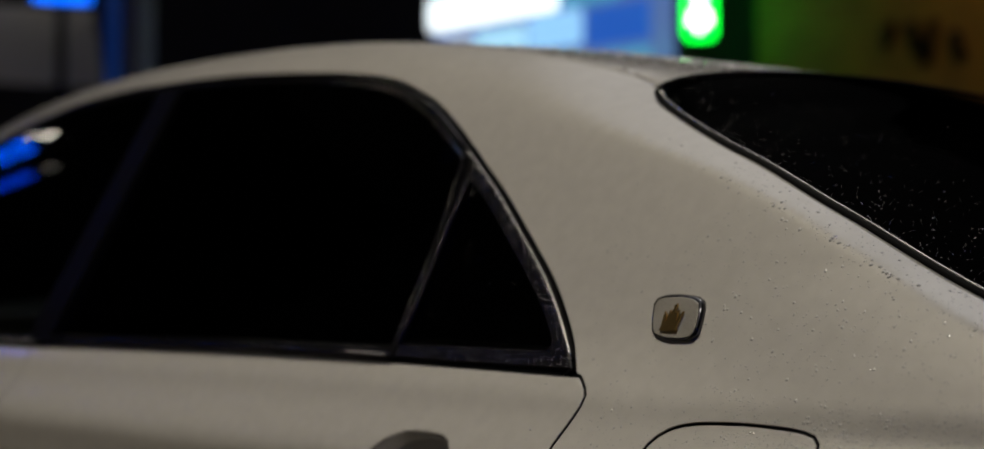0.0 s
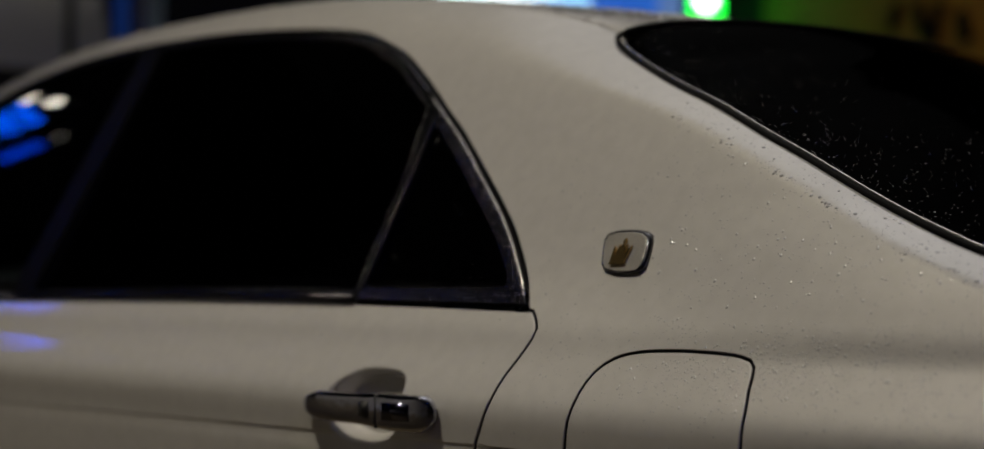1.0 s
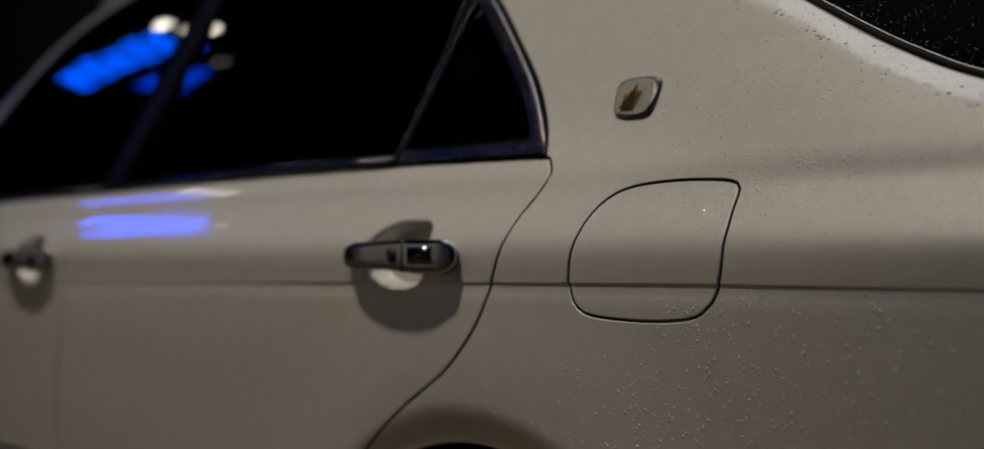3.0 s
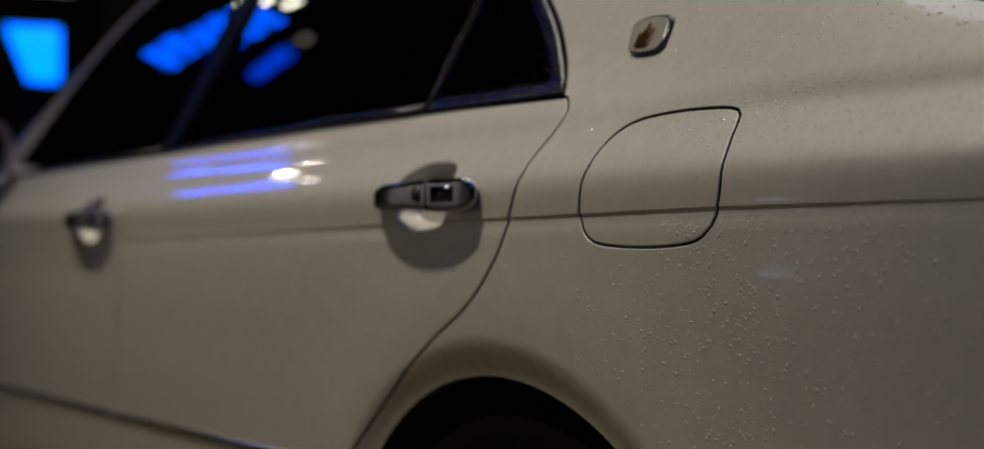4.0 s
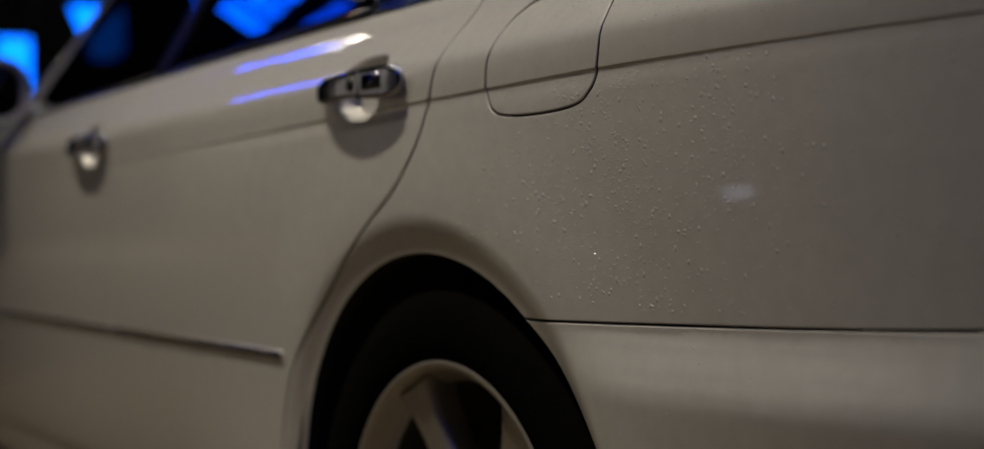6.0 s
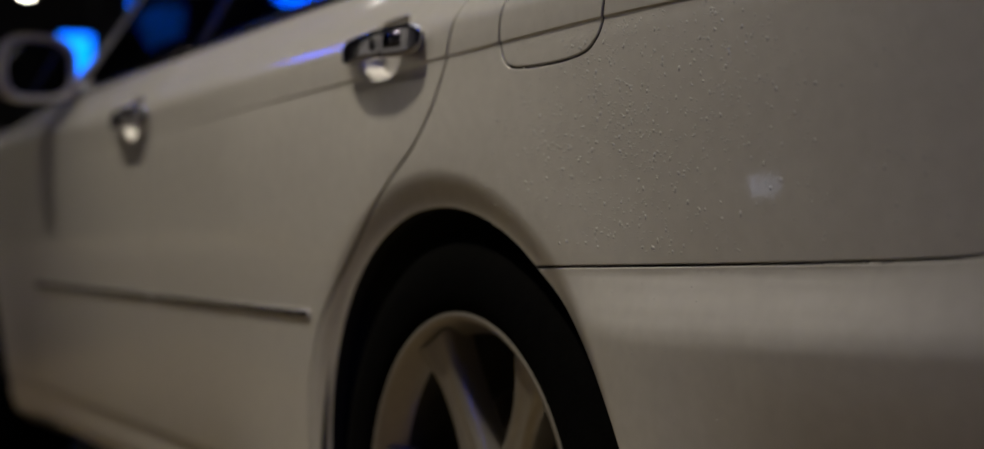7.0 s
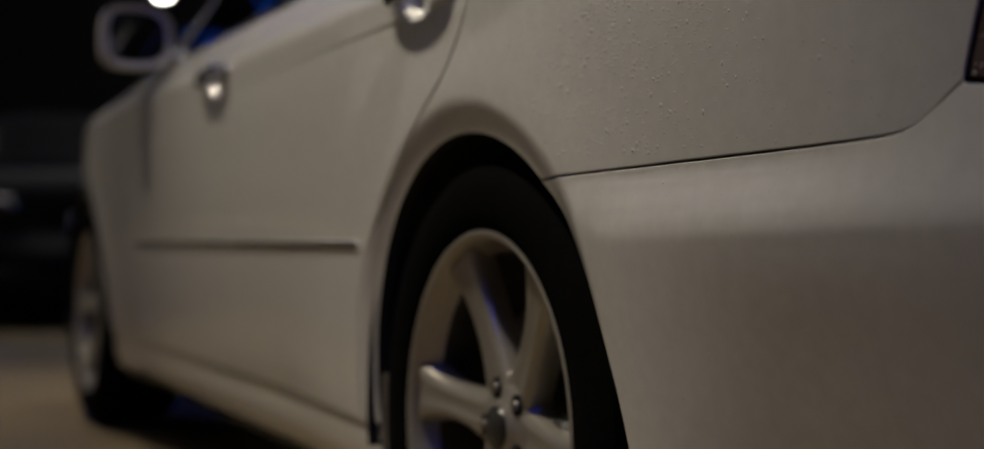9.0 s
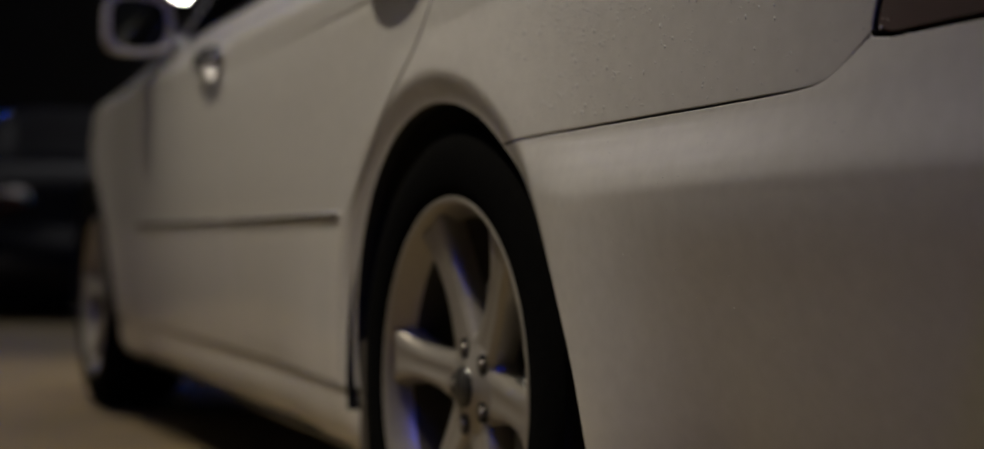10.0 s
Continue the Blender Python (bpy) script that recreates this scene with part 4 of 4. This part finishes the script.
def street_lamp(at, reach=1.2):
    """Tall mast with an arm and a bright lamp head."""
    root = tagged(new("street_lamp"), "tall dark street lamp with a bright white head", "street lamp")
    root.matrix_basis = Matrix.Translation((at[0], at[1], 0))
    mast = bmesh.new()
    bmesh.ops.create_cone(mast, segments=12, radius1=.07, radius2=.045, depth=at[2] + .2, cap_ends=True, matrix=pose(0, reach, (at[2] + .2) / 2))
    part("mast", mast, GLOSSBLACK, root)
    arm = bmesh.new()
    box_into(arm, (0, reach / 2, at[2] + .15), (.06, reach, .06), bevel=.01)
    part("arm", arm, GLOSSBLACK, root)
    head = bmesh.new()
    bmesh.ops.create_uvsphere(head, u_segments=16, v_segments=10, radius=.16, matrix=pose(0, 0, at[2]) @ Matrix.Diagonal((1, 1, .7, 1)))
    part("lamp_head", head, glow("lamp_white", (1.0, .97, .80), 14), root)
    return root


street_lamp(bearing(78.1, 9.35, 27, Vector((1.5, -.72, .6))))


def wall_letters():
    """An upright row of blue neon letters, not legible, on the corner building, with floodlights above and a small blue sign beside it."""
    root = tagged(new("neon_sign"), "upright row of blurred blue neon letters on a dark wall", "sign")
    root.matrix_basis = Matrix.Translation((-26.0, -2.35, 12.5)) @ Matrix.Rotation(radians(-9), 4, "X")
    back = bmesh.new()
    box_into(back, (-.06, 0, 0), (.06, 1.8, 2.8), bevel=.01)
    part("backboard", back, GLOSSBLACK, root)
    rng = random.Random(4)
    for k in range(5):
        bm = bmesh.new()
        z, w, y0 = -1.08 + .54 * k, rng.uniform(1.15, 1.40), rng.uniform(-.08, .08)
        box_into(bm, (0, y0, z + .09), (.05, w, .09), bevel=.03)
        box_into(bm, (0, y0 + rng.uniform(-.08, .08), z - .10), (.05, w * .8, .08), bevel=.03)
        for sy in (-.42, .05, .45):
            box_into(bm, (0, y0 + sy * w + rng.uniform(-.05, .05), z - .01), (.05, .13, .30), bevel=.03)
        part("neon_letter", bm, BLUE_DEEP, root)
    side_sign = tagged(new("blue_sign"), "small slanting blue neon sign high on a dark wall", "sign")
    side_sign.matrix_basis = Matrix.Translation((-26.0, -3.95, 12.9)) @ Matrix.Rotation(radians(-8), 4, "X")
    b = bmesh.new()
    box_into(b, (-.06, 0, 0), (.06, .50, 1.25), bevel=.02)
    part("case", b, GLOSSBLACK, side_sign)
    f = bmesh.new()
    box_into(f, (0, 0, 0), (.05, .34, 1.1), bevel=.02)
    part("lit_face", f, glow("blue_neon_side", (.0, .06, 1.0), 5), side_sign)
    for y, z, r, p in ((-1.42, 13.80, .30, 26), (-2.12, 14.28, .30, 30), (-3.80, 13.85, .22, 1.6)):
        lampo = tagged(new("floodlight"), "round bright floodlight above a blue neon sign", "lamp", "floodlights above the neon signs")
        lampo.matrix_basis = Matrix.Translation((-25.94, y, z))
        b = bmesh.new()
        box_into(b, (-.06, 0, 0), (.16, r * 1.25, r * 1.25), bevel=.03)
        part("housing", b, GLOSSBLACK, lampo)
        f = bmesh.new()
        bmesh.ops.create_cone(f, segments=24, radius1=r * .5, radius2=r * .44, depth=.05, cap_ends=True, matrix=pose(.04, 0, 0, 0, 90))
        part("lens", f, glow("flood_white", (1.0, .93, .78), p), lampo)


wall_letters()
lit_sign("blue_sign", (8.668, -2.7, 6.9), 1.6, 2.4, (-20, -2.7), glow("blue_neon_far", (.0, .05, 1.0), 4.5), "wide glowing blue sign on the wall closing the street", post=False)
# source unknown; placed so its reflection in the side fits the camera's view
lit_sign("low_light", (-7.0, -8.85, .38), .55, .10, (0, 0), glow("cool_white", (.70, .76, 1.0), 1.8), "low strip of cool white light", depth=.06)

# shopfront across the street, seen over the roof


def shopfront():
    root = tagged(new("shopfront"), "brightly lit white and blue shopfront window", "shopfront")
    y = 8.9
    backing = bmesh.new()
    box_into(backing, (-8.25, y + .1, 2.0), (3.2, .12, 4.0), bevel=.02)
    part("shop_back", backing, WALL, root)
    white, pale, cyan, deep = glow("shop_white", (.85, .95, 1.0), 2.5), glow("shop_pale", (.20, .36, .85), .6), glow("shop_cyan", (.12, .55, .85), .8), glow("shop_blue", (.03, .16, .75), .9)

    def board(x0, x1, z0, z1, m, name, dy=0.0):
        bm = bmesh.new()
        box_into(bm, ((x0 + x1) / 2, y - dy, (z0 + z1) / 2), (x1 - x0, .08, z1 - z0), bevel=.01)
        part(name, bm, m, root)
    board(-9.75, -6.75, 2.2, 4.0, pale, "lit_window")
    board(-9.75, -8.05, 3.66, 3.98, white, "tube_light", .08)
    board(-9.62, -9.20, 2.6, 3.52, glow("poster_white", (.80, .92, 1.0), 1.0), "poster", .08)
    board(-9.08, -8.45, 3.25, 3.56, glow("poster_ice", (.40, .75, 1.0), 1.5), "poster", .08)
    board(-8.36, -7.74, 3.30, 3.62, glow("poster_pale_blue", (.30, .62, 1.0), 1.5), "poster", .085)
    board(-7.95, -7.30, 3.66, 3.96, cyan, "poster", .09)
    board(-7.66, -6.95, 3.25, 3.60, deep, "poster", .08)
    board(-9.08, -7.74, 2.5, 3.18, deep, "poster", .08)
    board(-7.66, -6.95, 2.5, 3.18, cyan, "poster", .08)


shopfront()


def green_sign():
    at = bearing(36.9, 11.2, 11.6)
    root = tagged(new("green_sign"), "glowing white lamp sign edged with green neon", "sign")
    root.matrix_basis = look(at, (EYE0.x, EYE0.y, at[2]))
    bm = bmesh.new()
    box_into(bm, (0, 0, .05), (.25, .56, .08), bevel=.03)
    part("green_border", bm, glow("green_neon", (.0, 1.0, .04), 5), root)
    f = bmesh.new()
    box_into(f, (0, .12, 0), (.15, .19, .05), bevel=.05)
    part("lit_face", f, glow("sign_white", (.9, 1.0, .9), 9), root)
    g = bmesh.new()
    box_into(g, (0, -.12, 0), (.15, .19, .05), bevel=.05)
    part("lit_face", g, glow("sign_white_low", (.9, 1.0, .9), 9), root)
    p = bmesh.new()
    box_into(p, (0, (-.31 - at[2]) / 2, .1), (.07, at[2] - .31, .07), bevel=.01)
    part("post", p, GLOSSBLACK, root)
    solid("yellow_wall_panel", (-4.05, 8.98, 2.0), (3.7, .16, 4.0), YELLOW, "mustard yellow shop wall with dark marks", "wall", "structure")
    data = bpy.data.lights.new("green_glow", "AREA")
    data.energy, data.color, data.size = 1.3, (.05, 1.0, .08), .3
    ob = new("green_glow", data)
    ob.matrix_world = look(Vector(at) + Vector((.1, -.2, 0)), Vector(at) + Vector((1.3, 1.5, 0)))
    # unseen warm lamp added to brighten the yellow wall
    data = bpy.data.lights.new("yellow_wall_fill", "AREA")
    data.energy, data.color, data.size = 14.0, (1.0, .62, .20), .5
    ob = new("yellow_wall_fill", data)
    ob.matrix_world = look((-3.0, 7.8, 4.5), (-3.3, 8.9, 2.6))
    marks = tagged(new("wall_writing"), "dark illegible brush strokes painted on the yellow wall", "writing")
    for k, (dx, h) in enumerate(((-.58, .2), (-.36, .26), (-.24, .34), (-.02, .24))):
        m = bmesh.new()
        box_into(m, (-4.1 + dx, 8.885, 3.0 - .05 * k), (.09, .02, h), Matrix.Rotation(.25 * (-1)**k, 4, "Y"), bevel=.004)
        part("stroke", m, GLOSSBLACK, marks)


green_sign()
# things left of the roof line
PALE = material("pale_canvas", (.5, .47, .43), .8, grain=.15, scale=12)


def canvas_awning():
    at = bearing(63.0, 9.0, 13.0)
    root = tagged(new("awning"), "pale grey rounded canvas awning on thin posts", "awning")
    root.matrix_basis = look((at[0], at[1], 0), (EYE0.x, EYE0.y, 0))
    rows = []
    for k in range(9):
        u = k / 8
        rows.append([(-.62 + 1.24 * v - .12 * u * (v - .5), at[2] - .35 + .85 * math.sin(1.4 * u), -.5 + u) for v in np.linspace(0, 1, 7)])
    sheet(rows, "canvas", PALE, root)
    for sx in (-.55, .55):
        p = bmesh.new()
        bmesh.ops.create_cone(p, segments=8, radius1=.025, radius2=.025, depth=at[2] - .3, cap_ends=True, matrix=pose(sx, (at[2] - .3) / 2, -.45, 90))
        part("post", p, GLOSSBLACK, root)


canvas_awning()
lit_sign("blue_sign", bearing(61.7, 12.0, 12.4), .46, .5, (EYE0.x, EYE0.y), BLUE, "glowing blue sign above a pale awning")
lit_sign("blue_column", bearing(59.8, 8.5, 13.2), .14, 2.4, (EYE0.x, EYE0.y), glow("dim_blue", (.02, .10, .55), .16), "narrow dim blue lit column", post=False)
solid("pale_column", bearing(58.8, 0, 13.4) + Vector((0, 0, .9)), (.2, .2, 5.4), PALE, "slim pale grey column", "column", "structure")


def dark_car(at):
    """Dark saloon parked ahead, its tail towards us."""
    root = tagged(new("car"), "dark navy saloon car parked ahead on the asphalt", "car")
    root.matrix_basis = Matrix.Translation(at)
    navy = material("navy_paint", (.0015, .002, .006), .22, grain=.2, spec=.25)
    xs = np.linspace(-4.4, 0, 56)
    top = lambda x: hermite((-4.4, -4.2, -3.2, -2.6, -1.9, -1.1, -.55, -.1, 0), (.62, .72, .90, 1.30, 1.42, 1.38, 1.02, .96, .80), x)
    rows = []
    for x in xs:
        w = .86 - .07 * step(-.5, 0, x) - .10 * step(-3.9, -4.4, x)
        t = top(x)
        sec = [(x, -w * .9, .10), (x, -w, .28), (x, -w * 1.01, .55), (x, -w, .75), (x, -w * .95, min(t - .02, .90))]
        if t > 1.0:
            sec += [(x, -w * .86, .9 + (t - .9) * .45), (x, -w * .74, t - .07), (x, -w * .58, t - .015)]
        else:
            sec += [(x, -w * .9, t - .012), (x, -w * .8, t - .005), (x, -w * .6, t)]
        sec += [(x, 0, t + .015)]
        rows.append(sec + [(a, -b, c) for a, b, c in sec[-2::-1]])
    sheet(rows, "body", navy, root)
    sheet([[(.0, y, z) for y in (-.72, -.3, .3, .72)] for z in (.2, .5, .80)], "tail", navy, root)
    b = bmesh.new()
    box_into(b, (.03, 0, .33), (.12, 1.62, .50), bevel=.05)
    part("bumper", b, navy, root)
    for sy in (-1, 1):
        l = bmesh.new()
        box_into(l, (.02, sy * .62, .73), (.06, .30, .14), bevel=.02)
        part("tail_lamp", l, RED, root)
    pl = bmesh.new()
    box_into(pl, (.092, 0, .62), (.01, .33, .16), bevel=.004)
    part("number_plate", pl, material("plate", (.5, .5, .5), .5), root)
    rows = []
    for k in range(7):
        u = k / 6
        x = -.58 - .48 * u
        rows.append([(x + .012, (-.52 + 1.04 * v) * (1 - .12 * u), top(x) + .014 - .03 * (2 * v - 1)**4) for v in np.linspace(0, 1, 9)])
    sheet(rows, "rear_window", GLOSSBLACK, root)
    for x in (-.95, -3.6):
        for sy in (-.80, .80):
            wbm = lathe([(.0, -.01), (.2, -.01), (.22, -.03), (.30, -.03), (.315, 0), (.315, .17), (.2, .18), (0, .18)], 40)
            wo = part("wheel", wbm, TYRE, root)
            wo.matrix_basis = Matrix.Translation((x, sy - .09, .315))
    return root


dark_car((-7.5, .82, 0))

# ---- rain on the car ----


def drops():
    rng = random.Random(7)
    sets = {True: ([], []), False: ([], []), "clear": ([], [])}
    e = 1e-3

    def add(p, n, r, tall=.5, run=1.0, lit=False):
        verts, faces = sets[lit]
        tall = min(tall, .25) if lit is True and tall < .7 else tall
        n = n.normalized()
        up = Vector((0, 0, 1))
        u = (up - n * up.dot(n)).normalized()
        w = n.cross(u)
        k0, seg = len(verts), 8
        turn = rng.random() * 6
        for rad, h in ((1.0, -.05), (.82, .55), (.42, .92)):
            for k in range(seg):
                a = 2 * math.pi * k / seg + turn
                q = 1 + .12 * math.sin(2 * a + turn)
                verts.append(p + (u * math.cos(a) * run + w * math.sin(a)) * r * rad * q + n * (r * h * tall))
        verts.append(p + n * (r * tall))
        for ring in range(2):
            for k in range(seg):
                j = (k + 1) % seg
                a = k0 + ring * seg
                faces.append((a + k, a + j, a + seg + j, a + seg + k))
        a = k0 + 2 * seg
        for k in range(seg):
            faces.append((a + k, a + (k + 1) % seg, k0 + 3 * seg))

    gaps = np.array([tuple(p) for p in fuel_loop] + [tuple(p) for p in spline(DOOR_END)] + [tuple(p) for p in spline(BUMPER_LINE)])

    def on_side(x, z, r, fn=side, run=1.0, tall=.55, lit=False):
        if np.min((gaps[:, 0] - x)**2 + (gaps[:, 1] - z)**2) < .0055**2:
            return
        n = Vector(((fn(x + e, z) - fn(x - e, z)) / 2 / e, -1, (fn(x, z + e) - fn(x, z - e)) / 2 / e))
        add(Vector((x, fn(x, z) - .0002, z)), n, r, tall, run, lit)

    def crease_top(x):
        return hermite(SX, SZ, x)
    count = 0
    while count < 1900:  # rear wing
        x, z = rng.uniform(.10, .80), rng.uniform(.63, .84)
        dens = math.exp(-((x - .36) / .17)**2) * (.35 + .65 * step(.62, .72, z)) + .10
        dens *= .25 + 1.5 * max(0, noise.noise(Vector((x * 14, z * 14, 3))) + .25)
        if math.hypot(x - RX, z - RZ) < .40 or rng.random() > dens:
            continue
        on_side(x, z, rng.uniform(.0004, .0009) if rng.random() < .85 else rng.uniform(.0009, .0016), run=rng.uniform(.9, 1.9), tall=.38)
        count += 1
    count = 0
    while count < 3600:  # shoulder above the crease
        x, z = rng.uniform(.06, .85), rng.uniform(.855, .965)
        dens = (.25 + .75 * step(.12, .3, x)) * math.exp(-((z - .925) / .035)**2) * (.4 + 1.2 * max(0, noise.noise(Vector((x * 20, z * 20, 8))) + .3))
        if rng.random() > dens:
            continue
        on_side(x, z, rng.uniform(.0003, .0007) if rng.random() < .9 else rng.uniform(.0008, .0012), run=rng.uniform(.9, 1.6), tall=.6, lit=True)
        count += 1
    count = 0
    while count < 640:  # rear pillar
        x, z = rng.uniform(.0, .6), rng.uniform(.97, 1.18)
        if z > crease_top(x) - .005 or rng.random() > .25 + .75 * step(.05, .35, x):
            continue
        on_side(x, z, rng.uniform(.0003, .0008) if rng.random() < .85 else rng.uniform(.0009, .0015), run=rng.uniform(.9, 1.5), lit=True)
        count += 1
    count = 0
    while count < 420:  # bright band beside the rear screen
        x = rng.uniform(-.02, .55)
        z = crease_top(x) + rng.uniform(-.004, .015)
        if rng.random() > .2 + .8 * step(.0, .2, x):
            continue
        on_side(x, z, rng.uniform(.0004, .0010) if rng.random() < .85 else rng.uniform(.0014, .0022), lit=rng.random() < .6)
        count += 1
    for k in range(150):  # rear door and its surround
        x, z = rng.uniform(-.35, .02), rng.uniform(.72, .96)
        if abs(x + .15) < .12 and z > .78:
            continue
        on_side(x, z, rng.uniform(.0005, .0012))
    for k in range(130):  # corner pane and bar
        x, z = rng.uniform(-.27, .0), rng.uniform(.978, 1.18)
        if z >= 1.0 - .65 * (x + .03):
            continue
        on_side(x, z, rng.uniform(.0002, .0005), glass_fn)
    edge = spline(WINDOW[:13]) + spline(BELT_R[:3])
    for k in range(1100):  # wet window surround
        p = rng.choice(edge)
        x, z = p.x - rng.uniform(.003, .020), p.y - rng.uniform(-.002, .012)
        if p.y < .975:
            x, z = p.x + rng.uniform(-.01, .01), p.y + rng.uniform(.004, .018)
        if x > .006 or z < .974:
            continue
        on_side(x, z, rng.uniform(.0002, .00045), lambda a, b: frame_fn(a, b) - .0036, tall=.4, lit=True)
    for k in range(90):  # dividing bar
        z = rng.uniform(.98, 1.2)
        on_side(-.257 - .012 * step(1.1, 1.21, z) + rng.uniform(-.004, .004), z, rng.uniform(.0002, .0007), lambda a, b: glass_fn(a, b) - .0085, lit=True)
    for k in range(26):  # badge
        on_side(rng.uniform(.095, .146), rng.uniform(1.007, 1.041), rng.uniform(.0003, .0008), lambda a, b: side(a, b) - .0068, lit=True)
    for k in range(150):  # bumper
        x, z = rng.uniform(.25, .85), rng.uniform(.40, .61)
        if math.hypot(x - RX, z - RZ) > .43:
            on_side(x, z, rng.uniform(.0004, .0009), bumper_side)
    for k in range(60):  # below the flap and arch edge
        a = radians(rng.uniform(40, 130))
        r = rng.uniform(.37, .42)
        on_side(RX + r * math.cos(a), RZ + r * math.sin(a), rng.uniform(.0006, .0014))
    for k in range(120):  # front wing, door shoulder and mirror
        x = rng.uniform(-3.1, -1.95) if k % 3 else rng.uniform(-1.9, -1.1)
        z = rng.uniform(.875, .895 + .05 * step(-3.1, -2.0, x))
        on_side(x, z, rng.uniform(.0012, .0032), lit=True)
    me0 = rear_screen.data
    polys = me0.polygons
    near = [p for p in polys if p.center.y < .75]
    for k in range(2600):  # rear screen
        p = rng.choice(near)
        if rng.random() > 1.15 - 1.9 * p.center.y:
            continue
        vs = [me0.vertices[i].co for i in p.vertices]
        a, b = rng.random(), rng.random()
        c = vs[0].lerp(vs[1], a).lerp(vs[3].lerp(vs[2], a), b)
        n = p.normal if p.normal.z > 0 else -p.normal
        add(c, n, rng.uniform(.00025, .0005) if rng.random() < .9 else rng.uniform(.0005, .0008), .8, 1.0, True)
    near = [p for p in roof.data.polygons if -1.05 < p.center.x < -.02 and p.center.y < 1.0]
    for k in range(3000):  # roof
        p = rng.choice(near)
        vs = [roof.data.vertices[i].co for i in p.vertices]
        a, b = rng.random(), rng.random()
        n = p.normal if p.normal.z > 0 else -p.normal
        add(vs[0].lerp(vs[1], a).lerp(vs[3].lerp(vs[2], a), b), n, rng.uniform(.0010, .0030), .6, 1.0, True if rng.random() < .45 else "clear")
    near = [p for p in roof.data.polygons if -.75 < p.center.x < -.08 and .50 < p.center.y < 1.05]
    for k in range(1600):  # wet rear edge of the roof
        p = rng.choice(near)
        vs = [roof.data.vertices[i].co for i in p.vertices]
        a, b = rng.random(), rng.random()
        n = p.normal if p.normal.z > 0 else -p.normal
        add(vs[0].lerp(vs[1], a).lerp(vs[3].lerp(vs[2], a), b), n, rng.uniform(.0015, .0036), .8, 1.0, True)
    for lit, mat, label in ((False, WATER, "raindrops whitened for gathered light, beaded on white paint and dark glass"), (True, WATER_GLINT, "tiny raindrops whitened to imitate sparkle, on the shoulder and rear window"), ("clear", WATER_CLEAR, "clear raindrops on the wet white roof")):
        me = bpy.data.meshes.new("water_droplets")
        me.from_pydata(sets[lit][0], [], sets[lit][1])
        for p in me.polygons:
            p.use_smooth = True
        me.materials.append(mat)
        tagged(new("water_droplets", me), label, "droplets", kind="stuff")


drops()
